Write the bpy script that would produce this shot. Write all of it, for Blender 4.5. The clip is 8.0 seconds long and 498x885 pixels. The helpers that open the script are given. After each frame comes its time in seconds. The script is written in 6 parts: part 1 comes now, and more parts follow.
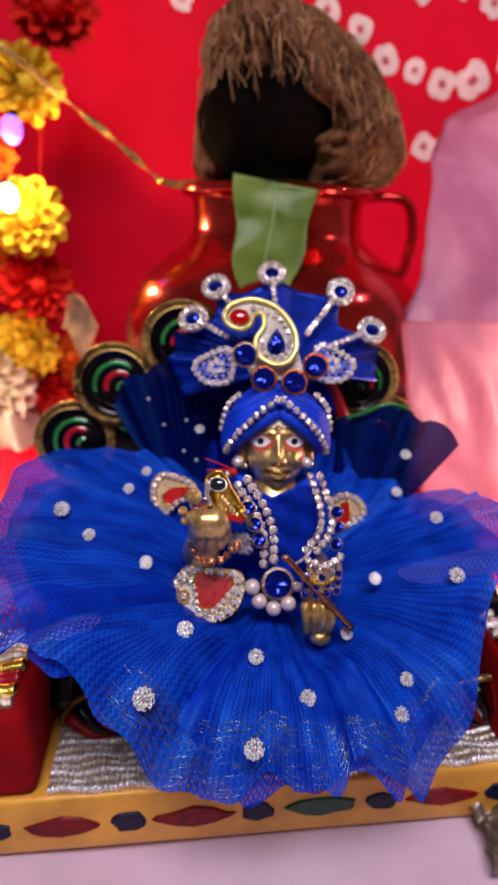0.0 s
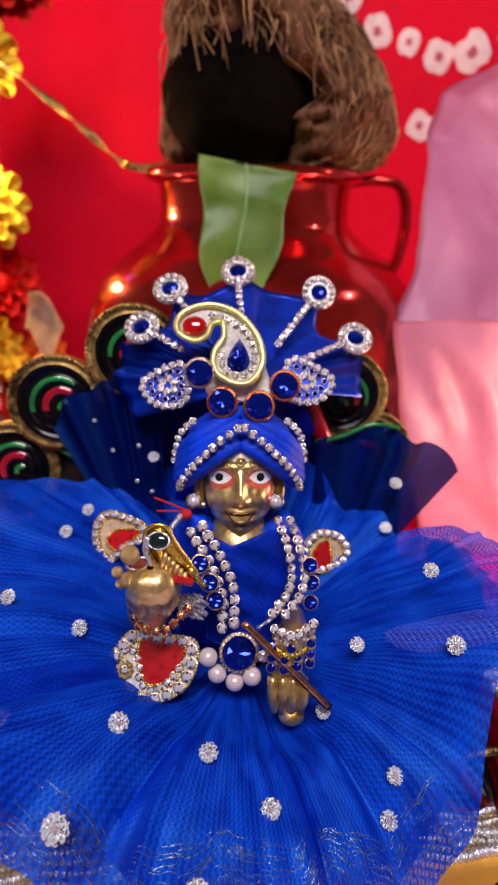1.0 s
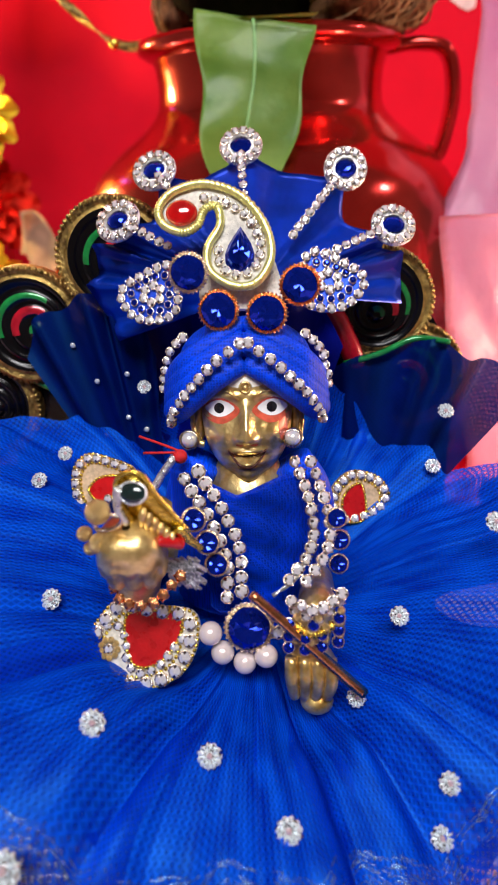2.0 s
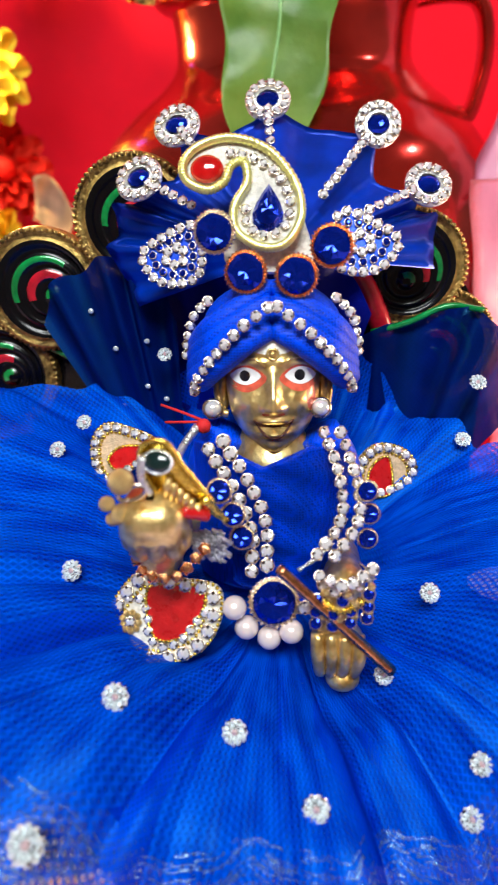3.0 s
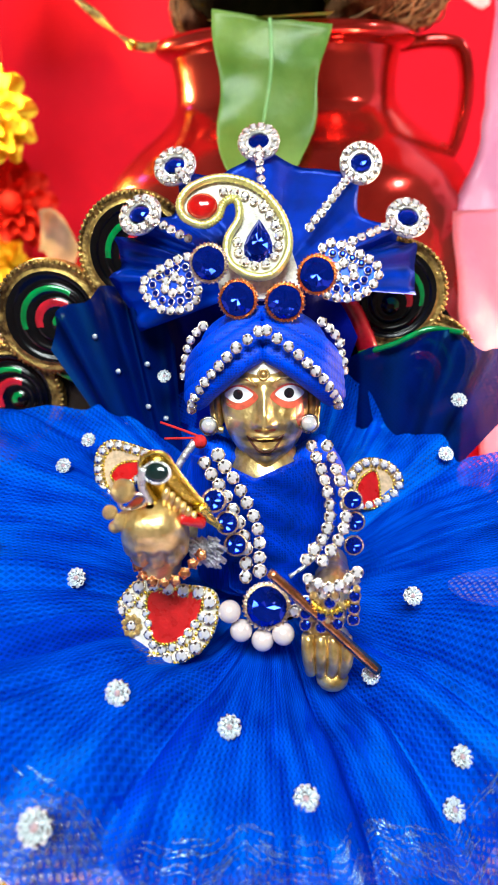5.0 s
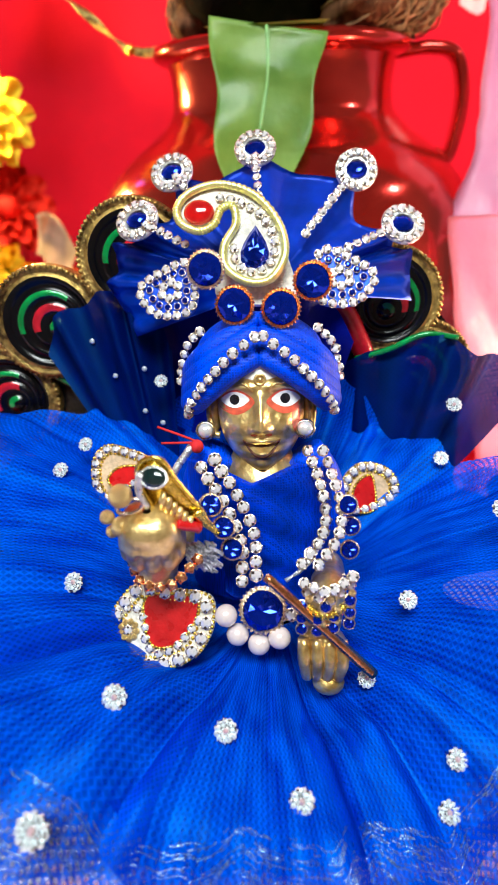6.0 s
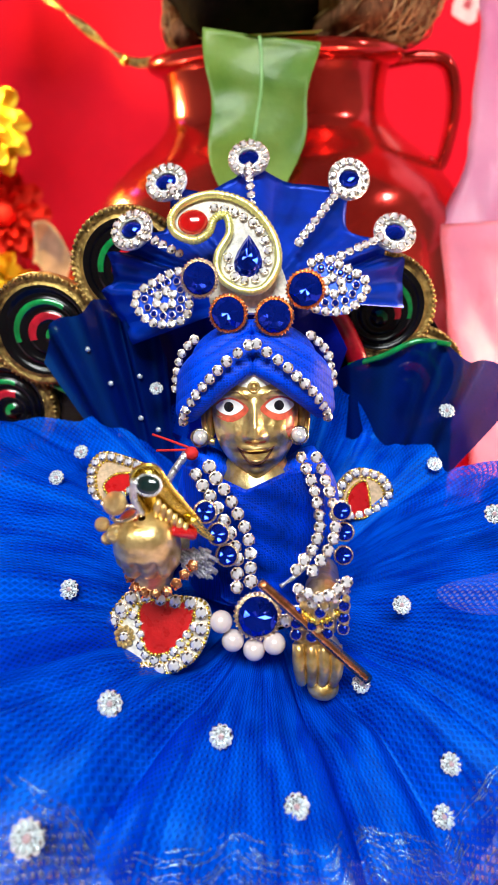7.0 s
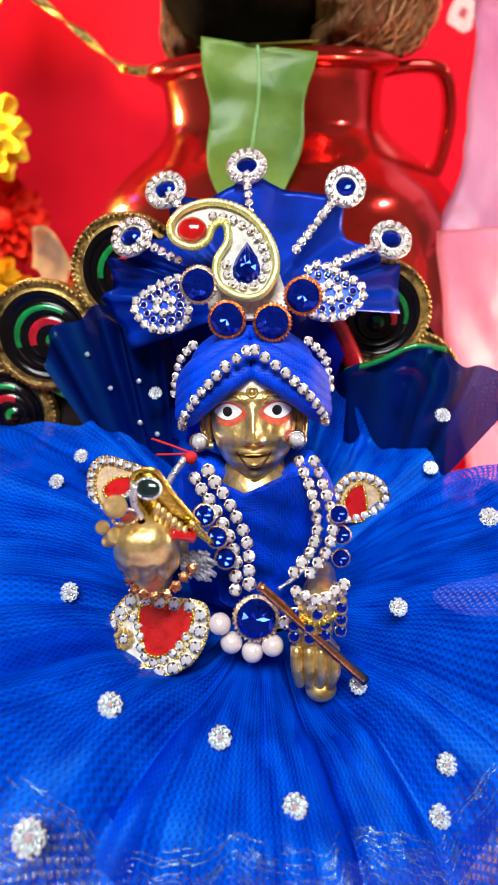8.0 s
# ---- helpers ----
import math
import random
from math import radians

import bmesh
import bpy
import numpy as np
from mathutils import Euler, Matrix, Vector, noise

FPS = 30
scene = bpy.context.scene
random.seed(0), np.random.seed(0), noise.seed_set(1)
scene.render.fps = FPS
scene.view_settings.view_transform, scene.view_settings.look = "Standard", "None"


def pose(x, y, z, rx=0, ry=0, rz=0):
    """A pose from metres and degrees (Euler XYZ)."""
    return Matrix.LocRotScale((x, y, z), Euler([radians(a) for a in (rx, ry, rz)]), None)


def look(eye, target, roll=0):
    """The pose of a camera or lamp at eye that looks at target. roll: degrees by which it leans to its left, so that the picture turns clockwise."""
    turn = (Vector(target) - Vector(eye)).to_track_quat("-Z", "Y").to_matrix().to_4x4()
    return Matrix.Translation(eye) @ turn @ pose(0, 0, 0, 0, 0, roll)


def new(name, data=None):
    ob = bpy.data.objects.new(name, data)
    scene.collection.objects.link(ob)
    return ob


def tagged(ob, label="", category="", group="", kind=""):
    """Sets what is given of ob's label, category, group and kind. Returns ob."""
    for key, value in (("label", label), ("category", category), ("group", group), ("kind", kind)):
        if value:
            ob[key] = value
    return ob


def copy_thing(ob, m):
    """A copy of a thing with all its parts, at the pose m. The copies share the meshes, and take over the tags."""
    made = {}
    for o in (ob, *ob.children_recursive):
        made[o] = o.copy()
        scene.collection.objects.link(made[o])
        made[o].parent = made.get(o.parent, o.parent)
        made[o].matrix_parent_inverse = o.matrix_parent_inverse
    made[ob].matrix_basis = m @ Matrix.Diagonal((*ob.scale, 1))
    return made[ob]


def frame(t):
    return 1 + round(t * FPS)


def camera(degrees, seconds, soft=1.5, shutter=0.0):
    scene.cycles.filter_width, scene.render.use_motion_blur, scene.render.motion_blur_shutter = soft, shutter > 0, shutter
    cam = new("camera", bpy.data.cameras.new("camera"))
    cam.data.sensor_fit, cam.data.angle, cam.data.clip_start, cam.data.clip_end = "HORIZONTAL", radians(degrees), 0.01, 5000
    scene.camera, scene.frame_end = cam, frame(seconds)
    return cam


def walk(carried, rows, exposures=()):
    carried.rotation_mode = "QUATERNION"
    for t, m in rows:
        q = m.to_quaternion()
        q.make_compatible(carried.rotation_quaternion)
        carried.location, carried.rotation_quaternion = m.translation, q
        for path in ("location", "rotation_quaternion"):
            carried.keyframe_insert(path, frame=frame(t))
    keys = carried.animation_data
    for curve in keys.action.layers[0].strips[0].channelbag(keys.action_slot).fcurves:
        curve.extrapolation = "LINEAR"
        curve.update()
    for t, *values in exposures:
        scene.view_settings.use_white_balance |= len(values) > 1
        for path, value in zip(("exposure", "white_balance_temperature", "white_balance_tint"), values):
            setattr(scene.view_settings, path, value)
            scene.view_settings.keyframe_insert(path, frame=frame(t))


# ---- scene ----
cam = camera(45.0, 8.0, soft=1.0, shutter=0.3)
cam.data.dof.use_dof = True
cam.data.dof.focus_distance = 0.180
cam.data.dof.aperture_fstop = 16.5
PATH = [
    (0, (0.018, 0.075, 0.152), (-0.062, 1.948, -0.543), 1.5),
    (0.5, (0.022, 0.096, 0.156), (-0.039, 1.973, -0.532), 2.0),
    (1, (0.031, 0.123, 0.153), (-0.046, 1.983, -0.579), 1.0),
    (1.5, (0.036, 0.147, 0.146), (-0.062, 1.977, -0.655), -0.3),
    (1.7, (0.037, 0.157, 0.138), (-0.141, 1.956, -0.716), -1.9),
    (2.8, (0.035, 0.171, 0.127), (-0.166, 1.899, -0.859), -2.5),
    (3, (0.032, 0.17, 0.127), (-0.19, 1.894, -0.863), -2.2),
    (3.5, (0.027, 0.166, 0.127), (-0.263, 1.889, -0.846), -2.1),
    (4, (0.031, 0.164, 0.128), (-0.238, 1.896, -0.835), -2.7),
    (4.5, (0.035, 0.16, 0.129), (-0.207, 1.915, -0.8), -2.8),
    (6, (0.036, 0.158, 0.131), (-0.183, 1.926, -0.779), -2.5),
    (6.5, (0.036, 0.158, 0.131), (-0.177, 1.93, -0.771), -2.5),
    (7, (0.037, 0.157, 0.132), (-0.173, 1.934, -0.762), -2.6),
    (7.5, (0.037, 0.156, 0.132), (-0.167, 1.937, -0.755), -2.5),
    (8, (0.037, 0.155, 0.133), (-0.165, 1.939, -0.749), -2.5),
]
EXPOSURE = [(0, -0.80, 6350, 32), (1, -0.62, 6300, 29), (1.7, -0.36, 6250, 18), (2.8, 0.06, 6050, 5), (3.5, 0.18, 5950, 2), (4.5, 0.40, 5850, -2), (6, 0.30, 5950, 0), (8, 0.16, 6050, 6)]
walk(cam, [(t, look(eye, target, roll)) for t, eye, target, roll in PATH], EXPOSURE)

# ---- light: dim room, ceiling tube panel in front, warm lamp to one side ----
world = bpy.data.worlds.new("world")
scene.world = world
world.use_nodes = True
world.node_tree.nodes["Background"].inputs[0].default_value = (0.9, 0.93, 1.0, 1)
world.node_tree.nodes["Background"].inputs[1].default_value = 0.1


def area_lamp(name, eye, target, size, size_y, watts, colour):
    d = bpy.data.lights.new(name, "AREA")
    d.shape, d.size, d.size_y, d.energy, d.color = "RECTANGLE", size, size_y, watts, colour
    ob = new(name, d)
    ob.matrix_basis = look(eye, target)
    return ob


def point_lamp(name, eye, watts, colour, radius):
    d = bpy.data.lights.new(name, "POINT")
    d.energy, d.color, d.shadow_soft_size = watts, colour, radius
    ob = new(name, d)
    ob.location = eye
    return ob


area_lamp("ceiling_light", (0.06, -0.33, 1.12), (0.0, 0.36, 0.02), 0.7, 0.35, 24.0, (1.0, 0.97, 0.93))
point_lamp("string_bulb_light", (-0.212, 0.600, 0.172), 2.0, (1.0, 0.62, 0.2), 0.008)
# added fill for the pink drape, unseen; no bulb hangs at this spot
point_lamp("string_bulb_light", (0.275, 0.500, 0.300), 0.55, (1.0, 0.78, 0.72), 0.008)
# added fill out of view, brightens the cream cloth
point_lamp("string_bulb_light", (-0.262, 0.560, -0.030), 0.55, (1.0, 0.80, 0.56), 0.008)
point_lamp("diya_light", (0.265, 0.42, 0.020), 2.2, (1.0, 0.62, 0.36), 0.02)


# ---- materials ----
def material(name, colour, rough=0.5, metal=0.0, spread=0.0, scale=200.0, bump=0.0, bump_scale=900.0, sheen=0.0, coat=0.0,
             second=None, stretch=(1, 1, 1), random=0.0, spec=0.5):
    m = bpy.data.materials.new(name)
    m.use_nodes = True
    nt = m.node_tree
    b = nt.nodes["Principled BSDF"]
    b.inputs["Base Color"].default_value = (*colour, 1)
    b.inputs["Roughness"].default_value = rough
    b.inputs["Metallic"].default_value = metal
    b.inputs["Specular IOR Level"].default_value = spec
    b.inputs["Sheen Weight"].default_value = sheen
    b.inputs["Coat Weight"].default_value = coat
    b.inputs["Coat Roughness"].default_value = 0.08
    tc = nt.nodes.new("ShaderNodeTexCoord")
    mp = nt.nodes.new("ShaderNodeMapping")
    mp.inputs["Scale"].default_value = stretch
    nt.links.new(tc.outputs["Object"], mp.inputs["Vector"])
    if spread or second:
        n1 = nt.nodes.new("ShaderNodeTexNoise")
        n1.inputs["Scale"].default_value = scale
        n1.inputs["Detail"].default_value = 6
        nt.links.new(mp.outputs[0], n1.inputs["Vector"])
        n2 = nt.nodes.new("ShaderNodeTexNoise")
        n2.inputs["Scale"].default_value = scale * 0.17
        nt.links.new(mp.outputs[0], n2.inputs["Vector"])
        add = nt.nodes.new("ShaderNodeMath")
        add.operation = "MULTIPLY_ADD"
        add.inputs[1].default_value = 0.6
        half = nt.nodes.new("ShaderNodeMath")
        half.operation = "MULTIPLY"
        half.inputs[1].default_value = 0.4
        nt.links.new(n2.outputs[0], half.inputs[0])
        nt.links.new(n1.outputs[0], add.inputs[0])
        nt.links.new(half.outputs[0], add.inputs[2])
        ramp = nt.nodes.new("ShaderNodeValToRGB")
        lo = tuple(max(0, c * (1 - spread)) for c in colour)
        hi = second or tuple(min(1, c * (1 + spread)) for c in colour)
        ramp.color_ramp.elements[0].position, ramp.color_ramp.elements[1].position = 0.36, 0.64
        ramp.color_ramp.elements[0].color, ramp.color_ramp.elements[1].color = (*lo, 1), (*hi, 1)
        nt.links.new(add.outputs[0], ramp.inputs[0])
        last = ramp.outputs[0]
        if random:
            info = nt.nodes.new("ShaderNodeObjectInfo")
            hs = nt.nodes.new("ShaderNodeHueSaturation")
            mr = nt.nodes.new("ShaderNodeMapRange")
            mr.inputs["To Min"].default_value, mr.inputs["To Max"].default_value = 1 - random, 1 + random
            nt.links.new(info.outputs["Random"], mr.inputs["Value"])
            nt.links.new(mr.outputs[0], hs.inputs["Value"])
            nt.links.new(last, hs.inputs["Color"])
            last = hs.outputs[0]
        nt.links.new(last, b.inputs["Base Color"])
        r2 = nt.nodes.new("ShaderNodeMapRange")
        r2.inputs["To Min"].default_value, r2.inputs["To Max"].default_value = max(0.02, rough * 0.75), min(1, rough * 1.3)
        nt.links.new(n1.outputs[0], r2.inputs["Value"])
        nt.links.new(r2.outputs[0], b.inputs["Roughness"])
    if bump:
        nb = nt.nodes.new("ShaderNodeTexNoise")
        nb.inputs["Scale"].default_value = bump_scale
        nb.inputs["Detail"].default_value = 4
        nt.links.new(mp.outputs[0], nb.inputs["Vector"])
        bp = nt.nodes.new("ShaderNodeBump")
        bp.inputs["Strength"].default_value = bump
        bp.inputs["Distance"].default_value = 0.0006
        nt.links.new(nb.outputs[0], bp.inputs["Height"])
        nt.links.new(bp.outputs[0], b.inputs["Normal"])
    return m


def tulle(name, colour, thread, hole, cell, glint=0.05, columns=0.0):
    """Sheer net: threads round small holes, laid out in the surface's own metres."""
    m = bpy.data.materials.new(name)
    m.use_nodes = True
    nt = m.node_tree
    nt.nodes.clear()
    out = nt.nodes.new("ShaderNodeOutputMaterial")
    uv = nt.nodes.new("ShaderNodeTexCoord")
    vo = nt.nodes.new("ShaderNodeTexVoronoi")
    vo.feature = "DISTANCE_TO_EDGE"
    vo.inputs["Scale"].default_value = 1 / cell
    vo.inputs["Randomness"].default_value = 0.12
    turned = nt.nodes.new("ShaderNodeMapping")
    turned.vector_type = "TEXTURE"
    turned.inputs["Rotation"].default_value = (0, 0, math.pi / 4)
    squeeze = nt.nodes.new("ShaderNodeMapping")
    squeeze.inputs["Scale"].default_value = (1.0, 0.62, 1)
    nt.links.new(uv.outputs["UV"], squeeze.inputs["Vector"])
    nt.links.new(squeeze.outputs[0], turned.inputs["Vector"])
    nt.links.new(turned.outputs[0], vo.inputs["Vector"])
    cover = nt.nodes.new("ShaderNodeMapRange")
    cover.inputs["From Min"].default_value, cover.inputs["From Max"].default_value = 0.10, 0.26
    cover.inputs["To Min"].default_value, cover.inputs["To Max"].default_value = thread, hole
    nt.links.new(vo.outputs["Distance"], cover.inputs["Value"])
    n = nt.nodes.new("ShaderNodeTexNoise")
    n.inputs["Scale"].default_value = 60
    n.inputs["Detail"].default_value = 4
    stretch = nt.nodes.new("ShaderNodeMapping")
    stretch.inputs["Scale"].default_value = (2.6, 0.9, 1)
    nt.links.new(uv.outputs["UV"], stretch.inputs["Vector"])
    nt.links.new(stretch.outputs[0], n.inputs["Vector"])
    ramp = nt.nodes.new("ShaderNodeValToRGB")
    ramp.color_ramp.elements[0].position, ramp.color_ramp.elements[1].position = 0.3, 0.7
    ramp.color_ramp.elements[0].color = (colour[0] * 0.6, colour[1] * 0.35, colour[2] * 0.6, 1)
    ramp.color_ramp.elements[1].color = (colour[0] * 1.5, colour[1] * 1.7, min(1, colour[2] * 1.2), 1)
    tone = n.outputs[0]
    if columns:
        xyz = nt.nodes.new("ShaderNodeSeparateXYZ")
        nt.links.new(uv.outputs["UV"], xyz.inputs[0])
        run = nt.nodes.new("ShaderNodeMath")
        run.operation = "MULTIPLY"
        run.inputs[1].default_value = math.tau / columns
        wave = nt.nodes.new("ShaderNodeMath")
        wave.operation = "SINE"
        mixed = nt.nodes.new("ShaderNodeMath")
        mixed.operation = "MULTIPLY_ADD"
        mixed.inputs[1].default_value = 0.11
        nt.links.new(xyz.outputs[0], run.inputs[0])
        nt.links.new(run.outputs[0], wave.inputs[0])
        nt.links.new(wave.outputs[0], mixed.inputs[0])
        nt.links.new(n.outputs[0], mixed.inputs[2])
        tone = mixed.outputs[0]
    nt.links.new(tone, ramp.inputs[0])
    dif = nt.nodes.new("ShaderNodeBsdfDiffuse")
    tra = nt.nodes.new("ShaderNodeBsdfTranslucent")
    glo = nt.nodes.new("ShaderNodeBsdfGlossy")
    glo.inputs["Roughness"].default_value = 0.5
    glo.inputs["Color"].default_value = (0.06, 0.4, 1.0, 1)
    nt.links.new(ramp.outputs[0], dif.inputs["Color"])
    nt.links.new(ramp.outputs[0], tra.inputs["Color"])
    a = nt.nodes.new("ShaderNodeMixShader")
    a.inputs[0].default_value = 0.35
    nt.links.new(dif.outputs[0], a.inputs[1])
    nt.links.new(tra.outputs[0], a.inputs[2])
    g = nt.nodes.new("ShaderNodeMixShader")
    g.inputs[0].default_value = glint
    nt.links.new(a.outputs[0], g.inputs[1])
    nt.links.new(glo.outputs[0], g.inputs[2])
    tr = nt.nodes.new("ShaderNodeBsdfTransparent")
    mix = nt.nodes.new("ShaderNodeMixShader")
    nt.links.new(cover.outputs[0], mix.inputs[0])
    nt.links.new(tr.outputs[0], mix.inputs[1])
    nt.links.new(g.outputs[0], mix.inputs[2])
    nt.links.new(mix.outputs[0], out.inputs["Surface"])
    return m


def emitter(name, colour, strength):
    m = bpy.data.materials.new(name)
    m.use_nodes = True
    b = m.node_tree.nodes["Principled BSDF"]
    b.inputs["Base Color"].default_value = (*colour, 1)
    b.inputs["Emission Color"].default_value = (*colour, 1)
    b.inputs["Emission Strength"].default_value = strength
    return m


BLUE_NET = tulle("blue_net", (0.001, 0.020, 0.52), 0.97, 0.70, 0.00110)
NET_TOP = tulle("blue_net_top", (0.003, 0.066, 0.74), 0.96, 0.58, 0.00108, columns=0.0017)
BLUE_NET_FINE = tulle("blue_net_fine", (0.002, 0.040, 0.68), 0.92, 0.55, 0.00105)
# navy net of the back panels, darkened further for the shade behind the statue
SHADED_NET = tulle("shaded_dark_blue_net", (0.0005, 0.0025, 0.11), 0.985, 0.90, 0.0012)
BLUE_LINING = material("blue_lining", (0.0008, 0.004, 0.18), 0.45, 0, 0.35, 60, 0.3, 900, sheen=0.0, spec=0.12)
BLUE_SATIN = material("blue_satin", (0.001, 0.055, 0.64), 0.36, 0.35, 0.3, 90, 0.15, 2500, spec=0.5)
BLUE_WEAVE = material("blue_weave", (0.001, 0.045, 0.62), 0.45, 0.0, 0.25, 120, spec=0.2)


def add_weave(m, cell, depth):
    """Fine netted weave: a relief of small holes and a darker tone inside them."""
    nt = m.node_tree
    b = nt.nodes["Principled BSDF"]
    tc = nt.nodes.new("ShaderNodeTexCoord")
    vo = nt.nodes.new("ShaderNodeTexVoronoi")
    vo.feature = "DISTANCE_TO_EDGE"
    vo.inputs["Scale"].default_value = 1 / cell
    vo.inputs["Randomness"].default_value = 0.3
    nt.links.new(tc.outputs["Object"], vo.inputs["Vector"])
    tone = nt.nodes.new("ShaderNodeMapRange")
    tone.inputs["From Min"].default_value, tone.inputs["From Max"].default_value = 0.05, 0.35
    tone.inputs["To Min"].default_value, tone.inputs["To Max"].default_value = 1.35, 0.55
    nt.links.new(vo.outputs["Distance"], tone.inputs["Value"])
    hs = nt.nodes.new("ShaderNodeHueSaturation")
    nt.links.new(tone.outputs[0], hs.inputs["Value"])
    nt.links.new(b.inputs["Base Color"].links[0].from_socket, hs.inputs["Color"])
    nt.links.new(hs.outputs[0], b.inputs["Base Color"])
    bp = nt.nodes.new("ShaderNodeBump")
    bp.invert = True
    bp.inputs["Strength"].default_value = depth
    bp.inputs["Distance"].default_value = 0.0003
    nt.links.new(vo.outputs["Distance"], bp.inputs["Height"])
    nt.links.new(bp.outputs[0], b.inputs["Normal"])


add_weave(BLUE_WEAVE, 0.0008, 0.8)
BLUE_STONE = material("blue_stone", (0.003, 0.022, 0.42), 0.06, 0.75, 0.7, 160, spec=0.6)
RED_STONE = material("red_stone", (0.55, 0.003, 0.004), 0.12, 0.1, 0.4, 160, coat=1.0)
RED_ENAMEL = material("red_enamel", (0.46, 0.004, 0.006), 0.28, 0.0, 0.25, 300, 0.15, 1200, coat=0.5)
CRYSTAL = material("crystal", (0.90, 0.88, 0.90), 0.12, 0.50, 0.14, 700, spec=0.9, coat=0.6)
# dark facet colour, stands in for refraction over the stone's foil
CRYSTAL_DARK = material("crystal_dark_facet", (0.16, 0.13, 0.14), 0.08, 0.8, 0.5, 900, spec=0.9, coat=0.6)
ROSE_CRYSTAL = material("rose_crystal", (0.62, 0.44, 0.46), 0.08, 0.3, 0.2, 600, spec=0.9, coat=1.0)
SEQUIN = material("sequin", (0.80, 0.90, 0.95), 0.14, 0.5, 0.15, 900, spec=0.8)
CUP = material("cup_metal", (0.72, 0.62, 0.50), 0.25, 1.0, 0.25, 900, 0.2, 2500)
SILVER = material("silver_trim", (0.85, 0.86, 0.86), 0.28, 0.85, 0.25, 700, 0.7, 1500)
GOLD = material("gold_wire", (0.86, 0.62, 0.10), 0.25, 1.0, 0.25, 900, 0.3, 1800)
LEMON = material("lemon_gold_wire", (0.93, 0.86, 0.30), 0.3, 0.75, 0.15, 900, 0.2, 1800)
COPPER_WIRE = material("copper_wire", (0.78, 0.36, 0.16), 0.22, 1.0, 0.3, 900, 0.2, 1600)
BRASS = material("brass", (0.68, 0.37, 0.06), 0.32, 0.84, 0.35, 240, 0.6, 420, second=(1.0, 0.78, 0.34), coat=0.3)
WHITE_PAINT = material("white_paint", (0.85, 0.85, 0.83), 0.25, 0, 0.05, 600, coat=0.5)
BLACK_PAINT = material("black_paint", (0.006, 0.007, 0.012), 0.2, 0, 0.3, 600, coat=0.6)
RED_PAINT = material("red_paint", (0.62, 0.10, 0.05), 0.35, 0.1, 0.35, 500, coat=0.2)
LIP = material("lip_line", (0.07, 0.018, 0.008), 0.5, 0.3, 0.3, 700)
WHITE_FELT = material("white_backing", (0.66, 0.63, 0.56), 0.8, 0, 0.25, 700, 0.7, 1800, spec=0.1)
BEIGE_FELT = material("beige_backing", (0.60, 0.44, 0.28), 0.6, 0.2, 0.3, 700, 0.7, 1800, spec=0.2)
PEARL = material("pearl", (0.72, 0.62, 0.60), 0.2, 0.2, 0.08, 300, coat=0.6)
# near-white brass for the highlight painted on the forehead
BRASS_HIGHLIGHT = material("brass_highlight", (0.98, 0.92, 0.80), 0.40, 0.55, 0.12, 500, 0.2, 700)
LACQUER = material("black_lacquer", (0.002, 0.002, 0.003), 0.2, 0.0, 0.5, 120, 0.25, 260, spec=0.3)
GREEN_LAC = material("green_lacquer", (0.01, 0.22, 0.045), 0.22, 0.2, 0.4, 260, 0.2, 500, coat=0.5)
RED_LAC = material("red_lacquer", (0.42, 0.006, 0.02), 0.22, 0.1, 0.4, 260, 0.2, 500, coat=0.5)
OLD_GOLD = material("old_gold_rim", (0.16, 0.085, 0.03), 0.36, 0.85, 0.6, 420, 1.0, 900, second=(0.62, 0.42, 0.12))
COPPER = material("red_copper", (0.50, 0.022, 0.016), 0.16, 0.86, 0.3, 30, 0.08, 120, second=(0.66, 0.040, 0.026), coat=0.3)
HUSK = material("coconut_husk", (0.085, 0.030, 0.014), 0.85, 0, 0.55, 130, 1.0, 500, second=(0.24, 0.105, 0.05), stretch=(3, 1, 1), spec=0.1)
FIBRE = material("coconut_fibre", (0.17, 0.065, 0.026), 0.75, 0, 0.6, 110, second=(0.56, 0.32, 0.15), spec=0.15)
# shell colour taken down to near black to carry the hollow's shadow
SHADED_SHELL = material("shaded_coconut_shell", (0.004, 0.002, 0.0015), 0.9, 0, 0.6, 180, 1.0, 300, spec=0.03)
LEAF = material("mango_leaf", (0.09, 0.32, 0.03), 0.38, 0, 0.35, 20, 0.5, 200, second=(0.42, 0.60, 0.14), spec=0.45)
LEAF_RIB = material("leaf_rib", (0.22, 0.42, 0.14), 0.45, 0, 0.2, 300)
RED_CLOTH = material("red_cloth", (0.66, 0.005, 0.022), 0.62, 0, 0.18, 9, 0.35, 900, sheen=0.0, spec=0.1)
DYE_WHITE = material("undyed_dot", (0.85, 0.66, 0.62), 0.8, 0, 0.15, 120, 0.4, 900)
DYE_PINK = material("dot_centre", (0.55, 0.10, 0.12), 0.8, 0, 0.2, 120)
CREAM_CLOTH = material("cream_satin", (0.82, 0.74, 0.62), 0.45, 0, 0.1, 14, 0.3, 500, spec=0.3)
PINK_SATIN = material("pink_satin", (0.80, 0.24, 0.50), 0.34, 0, 0.2, 9, 0.3, 400, spec=0.4, second=(0.90, 0.48, 0.66))
PALE_SATIN = material("pale_pink_satin", (0.74, 0.56, 0.70), 0.42, 0, 0.12, 20, 0.3, 900, sheen=0.3)
MARIGOLD = material("yellow_petal", (0.90, 0.58, 0.01), 0.6, 0, 0.15, 90, 0.3, 400, second=(0.92, 0.72, 0.05), spec=0.15)
ORANGE = material("orange_petal", (0.82, 0.17, 0.01), 0.6, 0, 0.3, 90, 0.3, 400, sheen=0.0, spec=0.15)
